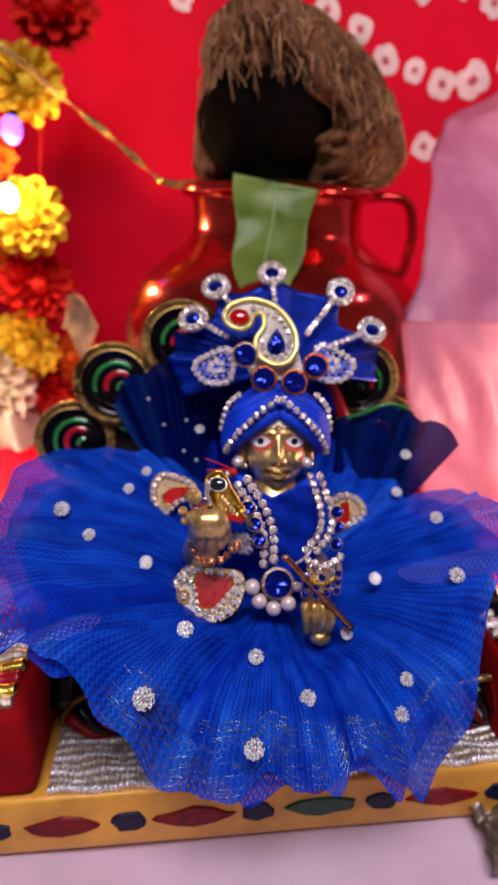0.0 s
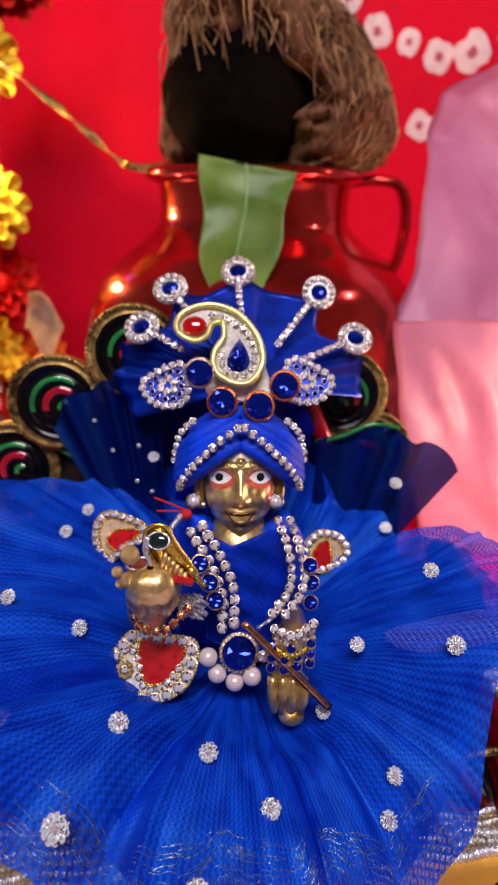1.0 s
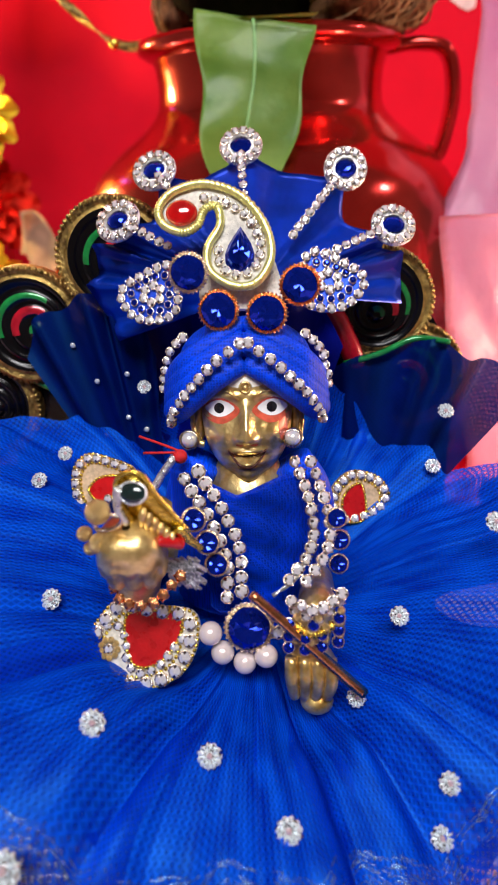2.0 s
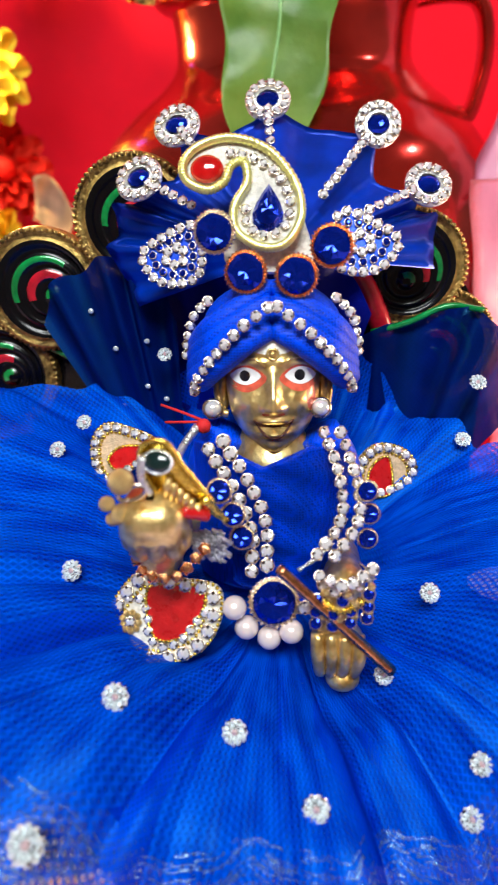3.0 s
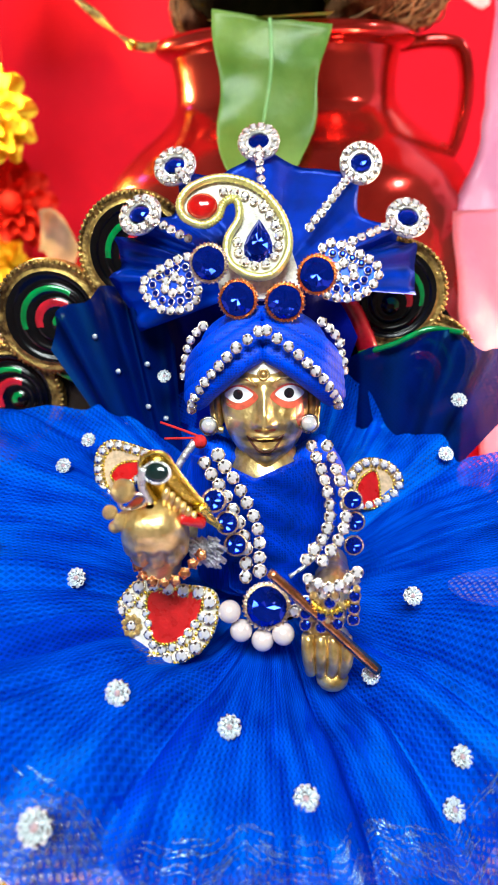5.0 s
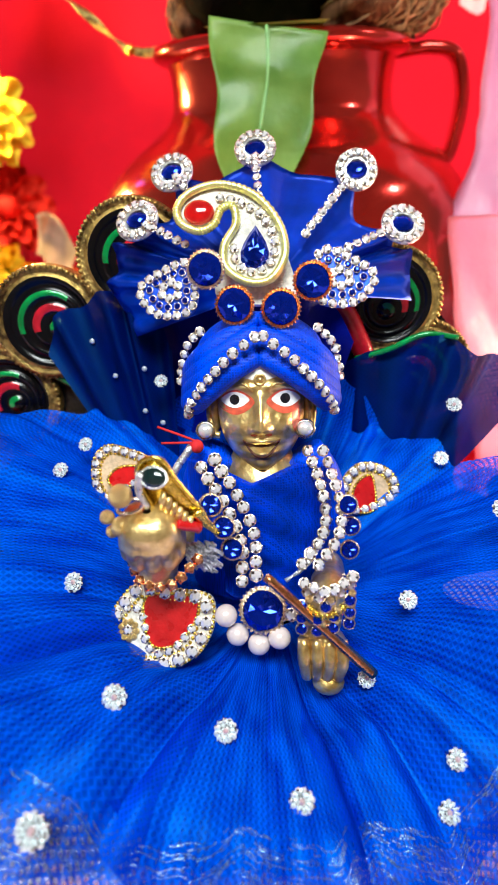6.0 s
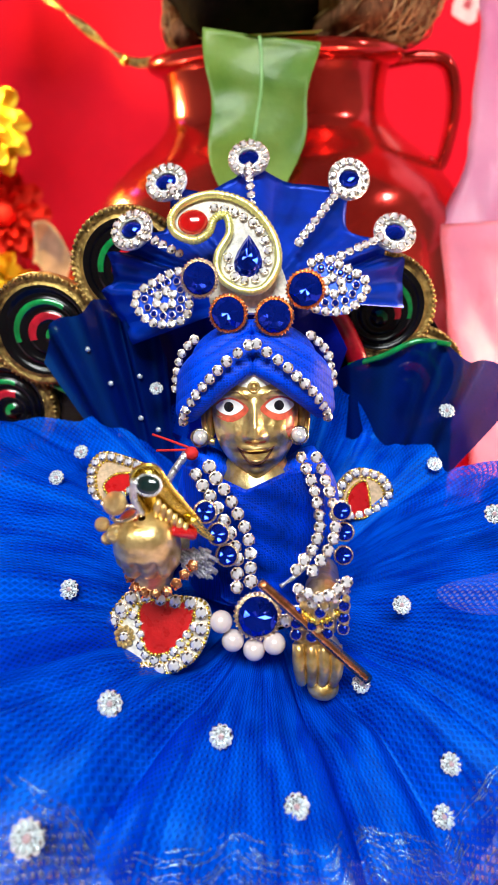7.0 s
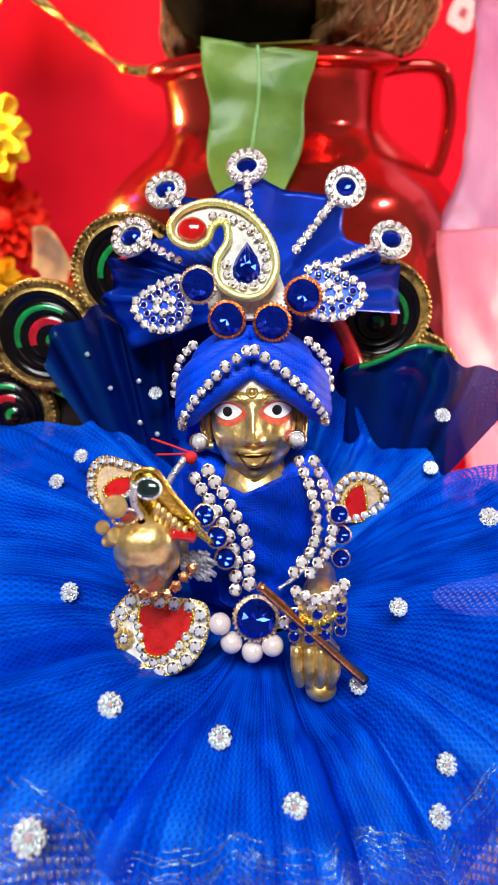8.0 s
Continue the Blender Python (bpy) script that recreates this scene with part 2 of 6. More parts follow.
RED_PETAL = material("red_petal", (0.62, 0.02, 0.008), 0.6, 0, 0.3, 90, 0.3, 400, sheen=0.0, spec=0.15)
CREAM = material("cream_petal", (0.80, 0.70, 0.52), 0.7, 0, 0.15, 90, 0.3, 400)
OCHRE = material("ochre_enamel", (0.68, 0.34, 0.035), 0.45, 0.15, 0.3, 45, 0.5, 300, coat=0.15)
NAVY = material("navy_enamel", (0.003, 0.005, 0.03), 0.4, 0, 0.5, 200, 0.6, 400, spec=0.2)
GARNET = material("garnet_enamel", (0.17, 0.004, 0.005), 0.42, 0, 0.5, 200, 0.6, 400, spec=0.2)
EMERALD = material("emerald_enamel", (0.004, 0.050, 0.02), 0.35, 0, 0.5, 200, 0.6, 400, spec=0.3)
LACE = material("silver_gold_lace", (0.62, 0.52, 0.34), 0.3, 0.9, 0.4, 350, 1.0, 900, second=(0.88, 0.86, 0.80))
VELVET = material("red_velvet", (0.30, 0.004, 0.006), 0.8, 0, 0.25, 70, 0.6, 1500, sheen=0.0, spec=0.1)
WOOD = material("dark_wood", (0.12, 0.06, 0.03), 0.5, 0, 0.4, 60, 0.3, 200)
WALL_PAINT = material("wall_paint", (0.62, 0.58, 0.53), 0.85, 0, 0.08, 6, 0.3, 200)
FLOOR_TILE = material("floor_stone", (0.28, 0.25, 0.22), 0.4, 0, 0.15, 8, 0.1, 60)
BULB = emitter("warm_bulb", (1.0, 0.66, 0.22), 40.0)
VIOLET = emitter("violet_bulb", (0.25, 0.12, 1.0), 5.0)
GREEN_BLACK = material("green_black_stone", (0.004, 0.016, 0.016), 0.06, 0, 0.5, 500, coat=1.0)
THREAD = material("red_thread", (0.55, 0.008, 0.012), 0.7, 0, 0.2, 900, 0.6, 2500)
THREAD_SILVER = material("blue_silver_thread", (0.06, 0.24, 0.60), 0.25, 0.8, 0.6, 900, 0.4, 1800, second=(0.40, 0.64, 0.82))
GREY_LACE = material("silver_thread", (0.5, 0.5, 0.56), 0.4, 0.7, 0.5, 1500, 1.0, 2500)


# ---- mesh helpers ----
def thing(name, loc, label, category, group="", kind=""):
    ob = new(name)
    ob.location = loc
    ob.empty_display_size = 0.01
    return tagged(ob, label, category, group, kind)


def finish(bm, name, mats, smooth=True):
    me = bpy.data.meshes.new(name)
    bm.normal_update()
    bm.to_mesh(me)
    bm.free()
    for m in (mats if isinstance(mats, (list, tuple)) else [mats]):
        me.materials.append(m)
    if smooth:
        me.polygons.foreach_set("use_smooth", [True] * len(me.polygons))
    return me


def attach(ob, parent):
    ob.parent = parent
    if parent.parent is None and parent.data is None:
        ob.matrix_parent_inverse = parent.matrix_basis.inverted()
    return ob


def part(name, bm, mats, parent, label="", smooth=True):
    ob = new(name, finish(bm, name, mats, smooth))
    attach(ob, parent)
    return tagged(ob, label)


def single(name, bm, mats, label, category, group="", kind="", smooth=True):
    return tagged(new(name, finish(bm, name, mats, smooth)), label, category, group, kind)


def spline(points, n, closed=False):
    """n points, evenly spread in parameter, on a Catmull-Rom curve through the given ones."""
    p = [Vector(q) for q in points]
    k = len(p)
    spans = k if closed else k - 1
    out = []
    for i in range(n):
        u = i / (n if closed else n - 1) * spans
        j = min(int(u), spans - 1)
        f = u - j
        if closed:
            a, b, c, d = (p[(j + o) % k] for o in (-1, 0, 1, 2))
        else:
            b, c = p[j], p[j + 1]
            a = p[j - 1] if j else b * 2 - c
            d = p[j + 2] if j + 2 < k else c * 2 - b
        out.append(0.5 * (2 * b + (c - a) * f + (2 * a - 5 * b + 4 * c - d) * f * f + (3 * b - a - 3 * c + d) * f ** 3))
    return out


def even(points, step, closed=False):
    """Points a step apart along a smooth curve through the given ones, with their tangents."""
    q = spline(points, 400, closed)
    if closed:
        q.append(q[0])
    length = [0.0]
    for a, b in zip(q, q[1:]):
        length.append(length[-1] + (b - a).length)
    n = max(2, round(length[-1] / step) + (0 if closed else 1))
    out, j = [], 0
    for i in range(n):
        s = length[-1] * i / (n if closed else n - 1)
        while j < len(q) - 2 and length[j + 1] < s:
            j += 1
        f = (s - length[j]) / max(1e-9, length[j + 1] - length[j])
        out.append((q[j].lerp(q[j + 1], f), (q[j + 1] - q[j]).normalized()))
    return out


def tube(bm, pts, radius, sides=8, closed=False, mat=0, ribs=0.0, rib_len=0.001, cap=True):
    """A tube along points; radius a number or a function of 0..1; ribs make it look like coiled wire."""
    rings, n = [], len(pts)
    up, run = None, 0.0
    for i, p in enumerate(pts):
        a = pts[i - 1] if i or closed else p
        b = pts[(i + 1) % n] if i < n - 1 or closed else p
        t = (b - a).normalized()
        if up is None:
            up = t.orthogonal().normalized()
        up = (up - t * up.dot(t)).normalized()
        side = t.cross(up)
        if i:
            run += (p - pts[i - 1]).length
        r = radius(i / max(1, n - 1)) if callable(radius) else radius
        r *= 1 + ribs * math.cos(math.tau * run / rib_len)
        rings.append([bm.verts.new(p + (up * math.cos(k) + side * math.sin(k)) * r) for k in (math.tau * j / sides for j in range(sides))])
    for i in range(n if closed else n - 1):
        r0, r1 = rings[i], rings[(i + 1) % n]
        for j in range(sides):
            bm.faces.new((r0[j], r0[(j + 1) % sides], r1[(j + 1) % sides], r1[j])).material_index = mat
    if cap and not closed:
        bm.faces.new(rings[0][::-1]).material_index = mat
        bm.faces.new(rings[-1]).material_index = mat


def sphere(bm, m, radius, u=16, v=10, mat=0):
    r = bmesh.ops.create_uvsphere(bm, u_segments=u, v_segments=v, radius=radius, matrix=m)
    for f in {f for w in r["verts"] for f in w.link_faces}:
        f.material_index = mat
    return r["verts"]


def lathe(bm, profile, m, seg=32, mats=None, squash=(1, 1)):
    """Turns a profile of (radius, height) round z. mats: a material index for each span."""
    rings = []
    for r, h in profile:
        if r < 1e-7:
            rings.append([bm.verts.new(m @ Vector((0, 0, h)))])
        else:
            rings.append([bm.verts.new(m @ Vector((r * squash[0] * math.cos(a), r * squash[1] * math.sin(a), h))) for a in (math.tau * k / seg for k in range(seg))])
    for i in range(len(rings) - 1):
        a, b = rings[i], rings[i + 1]
        for k in range(seg):
            k1 = (k + 1) % seg
            if len(a) == 1 and len(b) == 1:
                continue
            if len(a) == 1:
                f = bm.faces.new((a[0], b[k], b[k1]))
            elif len(b) == 1:
                f = bm.faces.new((a[k], b[0], a[k1]))
            else:
                f = bm.faces.new((a[k], b[k], b[k1], a[k1]))
            f.material_index = mats[i] if mats else 0


def block(bm, m, size, bevel=0.0, mat=0, segments=2):
    r = bmesh.ops.create_cube(bm, size=1, matrix=m @ Matrix.Diagonal((*size, 1)))
    vs = r["verts"]
    es = list({e for v in vs for e in v.link_edges})
    fs = {f for v in vs for f in v.link_faces}
    for f in fs:
        f.material_index = mat
    if bevel:
        bmesh.ops.bevel(bm, geom=es, offset=bevel, segments=segments, affect="EDGES", profile=0.6)


def sheet(bm, fn, nu, nv, mat=0, uv=None, closed_u=False):
    """A grid of fn(u, v), u and v in 0..1; uv(u, v) gives the surface's own metres."""
    layer = bm.loops.layers.uv.verify() if uv else None
    cols = nu if closed_u else nu + 1
    g = [[bm.verts.new(fn(i / nu, j / nv)) for j in range(nv + 1)] for i in range(cols)]
    for i in range(nu):
        for j in range(nv):
            i1 = (i + 1) % cols
            f = bm.faces.new((g[i][j], g[i1][j], g[i1][j + 1], g[i][j + 1]))
            f.material_index = mat
            if uv:
                for loop, (a, b) in zip(f.loops, ((i, j), (i + 1, j), (i + 1, j + 1), (i, j + 1))):
                    loop[layer].uv = uv(a / nu, b / nv)
    return g


def facing(p, normal, size=1.0, spin=0.0):
    """A pose at p whose z axis points along normal."""
    q = Vector(normal).normalized().to_track_quat("Z", "Y").to_matrix().to_4x4()
    return Matrix.Translation(p) @ q @ Matrix.Rotation(spin, 4, "Z") @ Matrix.Diagonal((size, size, size, 1))


def curve_value(table, x):
    for (a, va), (b, vb) in zip(table, table[1:]):
        if x <= b:
            f = max(0.0, (x - a) / (b - a))
            f = f * f * (3 - 2 * f)
            return va + (vb - va) * f
    return table[-1][1]


TO_VIEW = Vector((0.05, -0.88, 0.46))


# ---- the room round the shrine ----
def wall(name, centre, size, mat, label):
    bm = bmesh.new()
    block(bm, Matrix.Translation(centre), size)
    single(name, bm, mat, label, "wall" if name.startswith("wall") else name, kind="structure", smooth=False)


wall("floor", (0, 0.2, -0.80), (3.6, 3.6, 0.1), FLOOR_TILE, "plain pale stone floor of the room")
wall("ceiling", (0, 0.2, 1.75), (3.6, 3.6, 0.1), WALL_PAINT, "plain cream painted ceiling of the room")
wall("wall_north", (0, 1.95, 0.475), (3.6, 0.1, 2.45), WALL_PAINT, "plain cream painted wall behind the cloth")
wall("wall_south", (0, -1.55, 0.475), (3.6, 0.1, 2.45), WALL_PAINT, "plain cream painted wall facing the shrine")
wall("wall_east", (1.85, 0.2, 0.475), (0.1, 3.4, 2.45), WALL_PAINT, "plain cream painted side wall")
wall("wall_west", (-1.85, 0.2, 0.475), (0.1, 3.4, 2.45), WALL_PAINT, "plain cream painted side wall")


def make_table():
    t = thing("table", (0, 0.5, -0.75), "dark wooden table under the shrine cloths", "table")
    bm = bmesh.new()
    block(bm, Matrix.Translation((0, 0.5, -0.115)), (1.2, 0.9, 0.03), 0.004)
    part("tabletop", bm, WOOD, t)
    for x in (-0.55, 0.55):
        for y in (0.1, 0.9):
            bm = bmesh.new()
            block(bm, Matrix.Translation((x, y, -0.44)), (0.05, 0.05, 0.62), 0.004)
            part("leg", bm, WOOD, t)


make_table()


def table_cloth(u, v):
    x, y = -0.62 + 1.24 * u, 0.02 + 0.96 * v
    z = -0.0985 + 0.004 * noise.noise((x * 9, y * 14, 1)) + 0.003 * math.sin(22 * x + 14 * y + 4 * noise.noise((x * 5, y * 5, 0)))
    front = max(0.0, 1 - abs(y - 0.185) / 0.07)
    z += front * (0.008 + 0.006 * math.sin(16 * x - 1)) * math.exp(-((x - 0.03) / 0.10) ** 2)
    return Vector((x, y, max(z, -0.0992)))


bm = bmesh.new()
sheet(bm, table_cloth, 110, 90)
single("table_cloth", bm, PALE_SATIN, "pale pink satin cloth spread over the table", "cloth")


def lace_fold(u, v):
    line = spline([(0.108, 0.273, -0.093), (0.113, 0.261, -0.093), (0.112, 0.243, -0.093)], 9)
    p = line[round(u * 8)] if u in (0, 1) else line[int(u * 8)].lerp(line[min(8, int(u * 8) + 1)], u * 8 % 1)
    return Vector((p.x + 0.030 * v, p.y + 0.010 * v, -0.0905 + 0.006 * abs(math.sin(9 * u + 5 * v)) + 0.003 * noise.noise((u * 9, v * 9, 1))))


bm = bmesh.new()
sheet(bm, lace_fold, 48, 16)
bmesh.ops.solidify(bm, geom=bm.faces[:], thickness=0.0008)
single("lace_scrap", bm, LACE, "crumpled gold and silver lace lying on the table cloth", "lace")


# red backdrop with tie-dyed dots
def backdrop_point(x, z, lift=0.0):
    y = 0.800 + 0.010 * math.sin(9 * x + 1.5 * z) + 0.012 * noise.noise((x * 5, z * 3, 3)) + 0.003 * math.sin(38 * x + 9 * z + 3 * noise.noise((x * 6, z * 6, 0)))
    return Vector((x, y - lift, z))


bm = bmesh.new()
sheet(bm, lambda u, v: backdrop_point(-0.75 + 1.5 * u, -0.10 + 0.95 * v), 120, 60)
back = single("backdrop_cloth", bm, RED_CLOTH, "bright red tie-dyed cotton cloth hung behind the shrine", "cloth")


def dyed_dot(x, z, size, seed):
    rnd = random.Random(seed)
    turn, k = rnd.uniform(0, 1.5), 14
    shape = [size * (0.86 + 0.22 * abs(math.sin(2 * (math.tau * i / k + turn))) + rnd.uniform(-0.1, 0.1)) for i in range(k)]
    bm = bmesh.new()
    rings = []
    for f, lift in ((1.0, 0.0012), (0.32, 0.0022), (0.30, 0.0022)):
        rings.append([bm.verts.new(backdrop_point(x + shape[i] * f * math.cos(math.tau * i / k), z + shape[i] * f * 1.1 * math.sin(math.tau * i / k), lift)) for i in range(k)])
    for a, b in zip(rings, rings[1:]):
        for i in range(k):
            bm.faces.new((a[i], a[(i + 1) % k], b[(i + 1) % k], b[i]))
    f = bm.faces.new(rings[-1])
    f.material_index = 1
    ob = new("dyed_dot", finish(bm, "dyed_dot", [DYE_WHITE, DYE_PINK]))
    attach(ob, back)


for i, (x, z, s) in enumerate(((0.055, 0.354, 0.013), (0.090, 0.338, 0.013), (0.119, 0.311, 0.014), (0.150, 0.303, 0.011), (0.180, 0.290, 0.014),
                               (0.210, 0.293, 0.016), (0.132, 0.243, 0.010), (0.168, 0.231, 0.013), (-0.091, 0.358, 0.011), (0.150, 0.372, 0.011),
                               (0.190, 0.375, 0.010), (0.222, 0.362, 0.013), (0.02, 0.372, 0.012), (-0.12, 0.385, 0.012), (0.245, 0.31, 0.012))):
    dyed_dot(x, z, s, i)


# pink satin drape beside the pot
def drape(name, mat, label, edge, y0, width, top, bottom, seed, lean=0.0):
    def fn(u, v):
        z = bottom + (top - bottom) * v
        x = curve_value(edge, z) + width * u
        y = y0 + min(0.10, lean * (z - bottom)) + 0.04 * u + 0.009 * math.sin(16 * u + 5 * noise.noise((u * 2, z * 5, seed))) + 0.016 * abs(noise.noise((x * 17, z * 10, seed))) + 0.010 * abs(noise.noise((x * 34 + z * 20, z * 12, seed + 3)))
        y -= 0.012 * math.exp(-(u / 0.05) ** 2) * 0.5
        return Vector((x, y, z))
    bm = bmesh.new()
    sheet(bm, fn, 60, 70)
    bmesh.ops.solidify(bm, geom=bm.faces[:], thickness=0.0015)
    return single(name, bm, mat, label, "cloth")


drape("pink_drape", PINK_SATIN, "magenta pink satin cloth draped beside the pot",
      ((0.086, 0.103), (0.126, 0.118), (0.140, 0.121), (0.20, 0.131), (0.225, 0.138), (0.25, 0.178), (0.3, 0.22)), 0.495, 0.34, 0.30, 0.086, 2, 0.9)
drape("coral_drape", PINK_SATIN, "pink satin cloth hanging in warm lamplight beside the throne",
      ((-0.1, 0.140), (-0.04, 0.126), (0.02, 0.110), (0.05, 0.105), (0.092, 0.099)), 0.470, 0.36, 0.092, -0.064, 7)


def cream_fold(u, v):
    """A bunched end of cloth, its upper edge sloping down towards the throne."""
    x = -0.40 + (-0.211 + 0.40) * u
    top = curve_value(((-0.40, 0.046), (-0.243, 0.020), (-0.211, -0.055)), x)
    z = -0.094 + (top + 0.094) * v
    y = 0.625 - 0.030 * math.sin(math.pi * v) - 0.006 * math.sin(26 * u + 5 * v) + 0.012 * noise.noise((x * 22, z * 16, 5))
    return Vector((x, y + 0.05 * v * v, z))


bm = bmesh.new()
sheet(bm, cream_fold, 50, 40)
bmesh.ops.solidify(bm, geom=bm.faces[:], thickness=0.002)
single("cream_cloth", bm, CREAM_CLOTH, "bunched cream satin cloth behind the throne beside the garland", "cloth")


# ---- low painted stool ----
STOOL = pose(0.02, 0.257, -0.064, 0, 0, 9.0)


def make_stool():
    t = thing("painted_stool", (0.02, 0.257, -0.093), "low wooden stool with ochre band inlaid with dark gem shapes", "stool")
    bm = bmesh.new()
    block(bm, STOOL @ Matrix.Translation((0.0, 0.25, -0.0145)), (0.46, 0.50, 0.029), 0.0025)
    part("body", bm, OCHRE, t)
    rnd = random.Random(4)
    for k in range(-4, 5):
        x = -0.002 + 0.053 * k
        for long in (False, True):
            w, h = (0.0165, 0.0052) if long else (0.0072, 0.0055)
            cx = x + (0.0265 if long else 0)
            n = 12
            bm = bmesh.new()
            out = []
            for i in range(n):
                a = math.tau * i / n
                c, s = math.cos(a), math.sin(a)
                r = 1 + rnd.uniform(-0.12, 0.12)
                out.append((cx + w * r * c, -0.0145 + h * r * s * (1 - (0.35 * c * c if long else 0.1)) + rnd.uniform(-0.0006, 0.0006)))
            ring0 = [bm.verts.new(STOOL @ Vector((a, 0.0002, b))) for a, b in out]
            ring1 = [bm.verts.new(STOOL @ Vector((cx + (a - cx) * 0.9, -0.0009, -0.0145 + (b + 0.0145) * 0.9))) for a, b in out]
            for i in range(n):
                bm.faces.new((ring0[i], ring0[(i + 1) % n], ring1[(i + 1) % n], ring1[i]))
            bm.faces.new(ring1)
            mat = NAVY if not long else (EMERALD if k % 3 == 0 else GARNET)
            part("inlay", bm, mat, t, smooth=False)


make_stool()


def make_lace():
    """Ribbed metallic lace along the stool's front edge."""
    t = thing("lace_border", (0.02, 0.27, -0.064), "silver and gold ribbed brocade lace lying on the stool", "lace")
    for row in range(9):
        bm = bmesh.new()
        y = 0.003 + 0.0038 * row
        pts = [STOOL @ Vector((-0.086 + 0.22 * i / 420, y + 0.0007 * math.sin(i * 0.13 + row), 0.0016 + 0.0003 * math.sin(i * 0.21))) for i in range(421)]
        tube(bm, pts, 0.0017, 6, ribs=0.3, rib_len=0.0021)
        part("lace_rib", bm, LACE if row % 2 else SILVER, t)


make_lace()


def make_cushion(cx):
    t = thing("bolster_cushion", STOOL @ Vector((cx, 0.034, 0)), "red velvet cushion with striped gold brocade border on the stool", "cushion", "cushions on the stool")
    bm = bmesh.new()
    block(bm, STOOL @ Matrix.Translation((cx, 0.034, 0.0215)), (0.082, 0.066, 0.042), 0.006, segments=3)
    part("body", bm, VELVET, t)
    for i in range(7):
        bm = bmesh.new()
        y = 0.008 + 0.0062 * i
        pts = [STOOL @ Vector((cx - 0.039 + 0.074 * k / 60, y, 0.0425 + 0.0008 * math.sin(k * 0.4 + i))) for k in range(61)]
        tube(bm, pts, 0.0032, 8, ribs=0.12, rib_len=0.0024)
        part("brocade_stripe", bm, (LACE, GOLD, RED_LAC, GOLD, LACE, SILVER, LACE)[i], t)


make_cushion(-0.131)
make_cushion(0.146)


def cover_point(u, v):
    x, y = -0.29 + 0.62 * u, 0.052 + 0.47 * v
    over = max(0.0, abs(x - 0.0) - 0.225)
    z = 0.0014 + 0.0012 * noise.noise((x * 30, y * 30, 2)) - min(0.030, over * 2.5)
    return STOOL @ Vector((x, y, z))


bm = bmesh.new()
sheet(bm, cover_point, 80, 60)
single("stool_cover", bm, RED_CLOTH, "bright red cotton cloth laid over the stool", "cloth")

# ---- throne ----
THRONE = pose(0.012, 0.385, 0.0, 0, 0, 6.0)


def roundel(bm, m, r, front=True):
    """A scroll of concentric ridges: gold rim, black, green, black, red, black boss."""
    prof, mats = [], []

    def add(rr, h, mat):
        prof.append((r * rr, h * r))
        mats.append(mat)
    add(1.10, -0.60, 0)
    add(1.22, -0.25, 0)
    add(1.25, 0.00, 0)
    add(1.20, 0.14, 0)
    add(1.13, 0.16, 0)
    add(1.07, 0.10, 0)
    add(1.02, 0.16, 0)
    add(0.98, 0.18, 1)
    add(0.86, 0.12, 1)
    add(0.78, 0.04, 1)
    add(0.72, 0.18, 2)
    add(0.62, 0.20, 1)
    add(0.55, 0.06, 1)
    add(0.48, 0.16, 3)
    add(0.34, 0.20, 1)
    add(0.26, 0.08, 1)
    add(0.18, 0.18, 2)
    add(0.08, 0.22, 1)
    add(0.0, 0.23, 1)
    first = len(bm.verts)
    lathe(bm, prof, Matrix.Identity(4), 40, mats)
    for f in bm.faces:
        c = f.calc_center_median()
        if f.material_index in (2, 3) and c.y < 0.35 * math.hypot(c.x, c.y):
            f.material_index = 1
    bm.verts.ensure_lookup_table()
    for w in bm.verts[first:]:
        rr = math.hypot(w.co.x, w.co.y) / r
        w.co.y -= 0.28 * r * max(0.0, 0.95 - rr)
        w.co.x += 0.14 * r * max(0.0, 0.95 - rr)
        w.co = m @ w.co


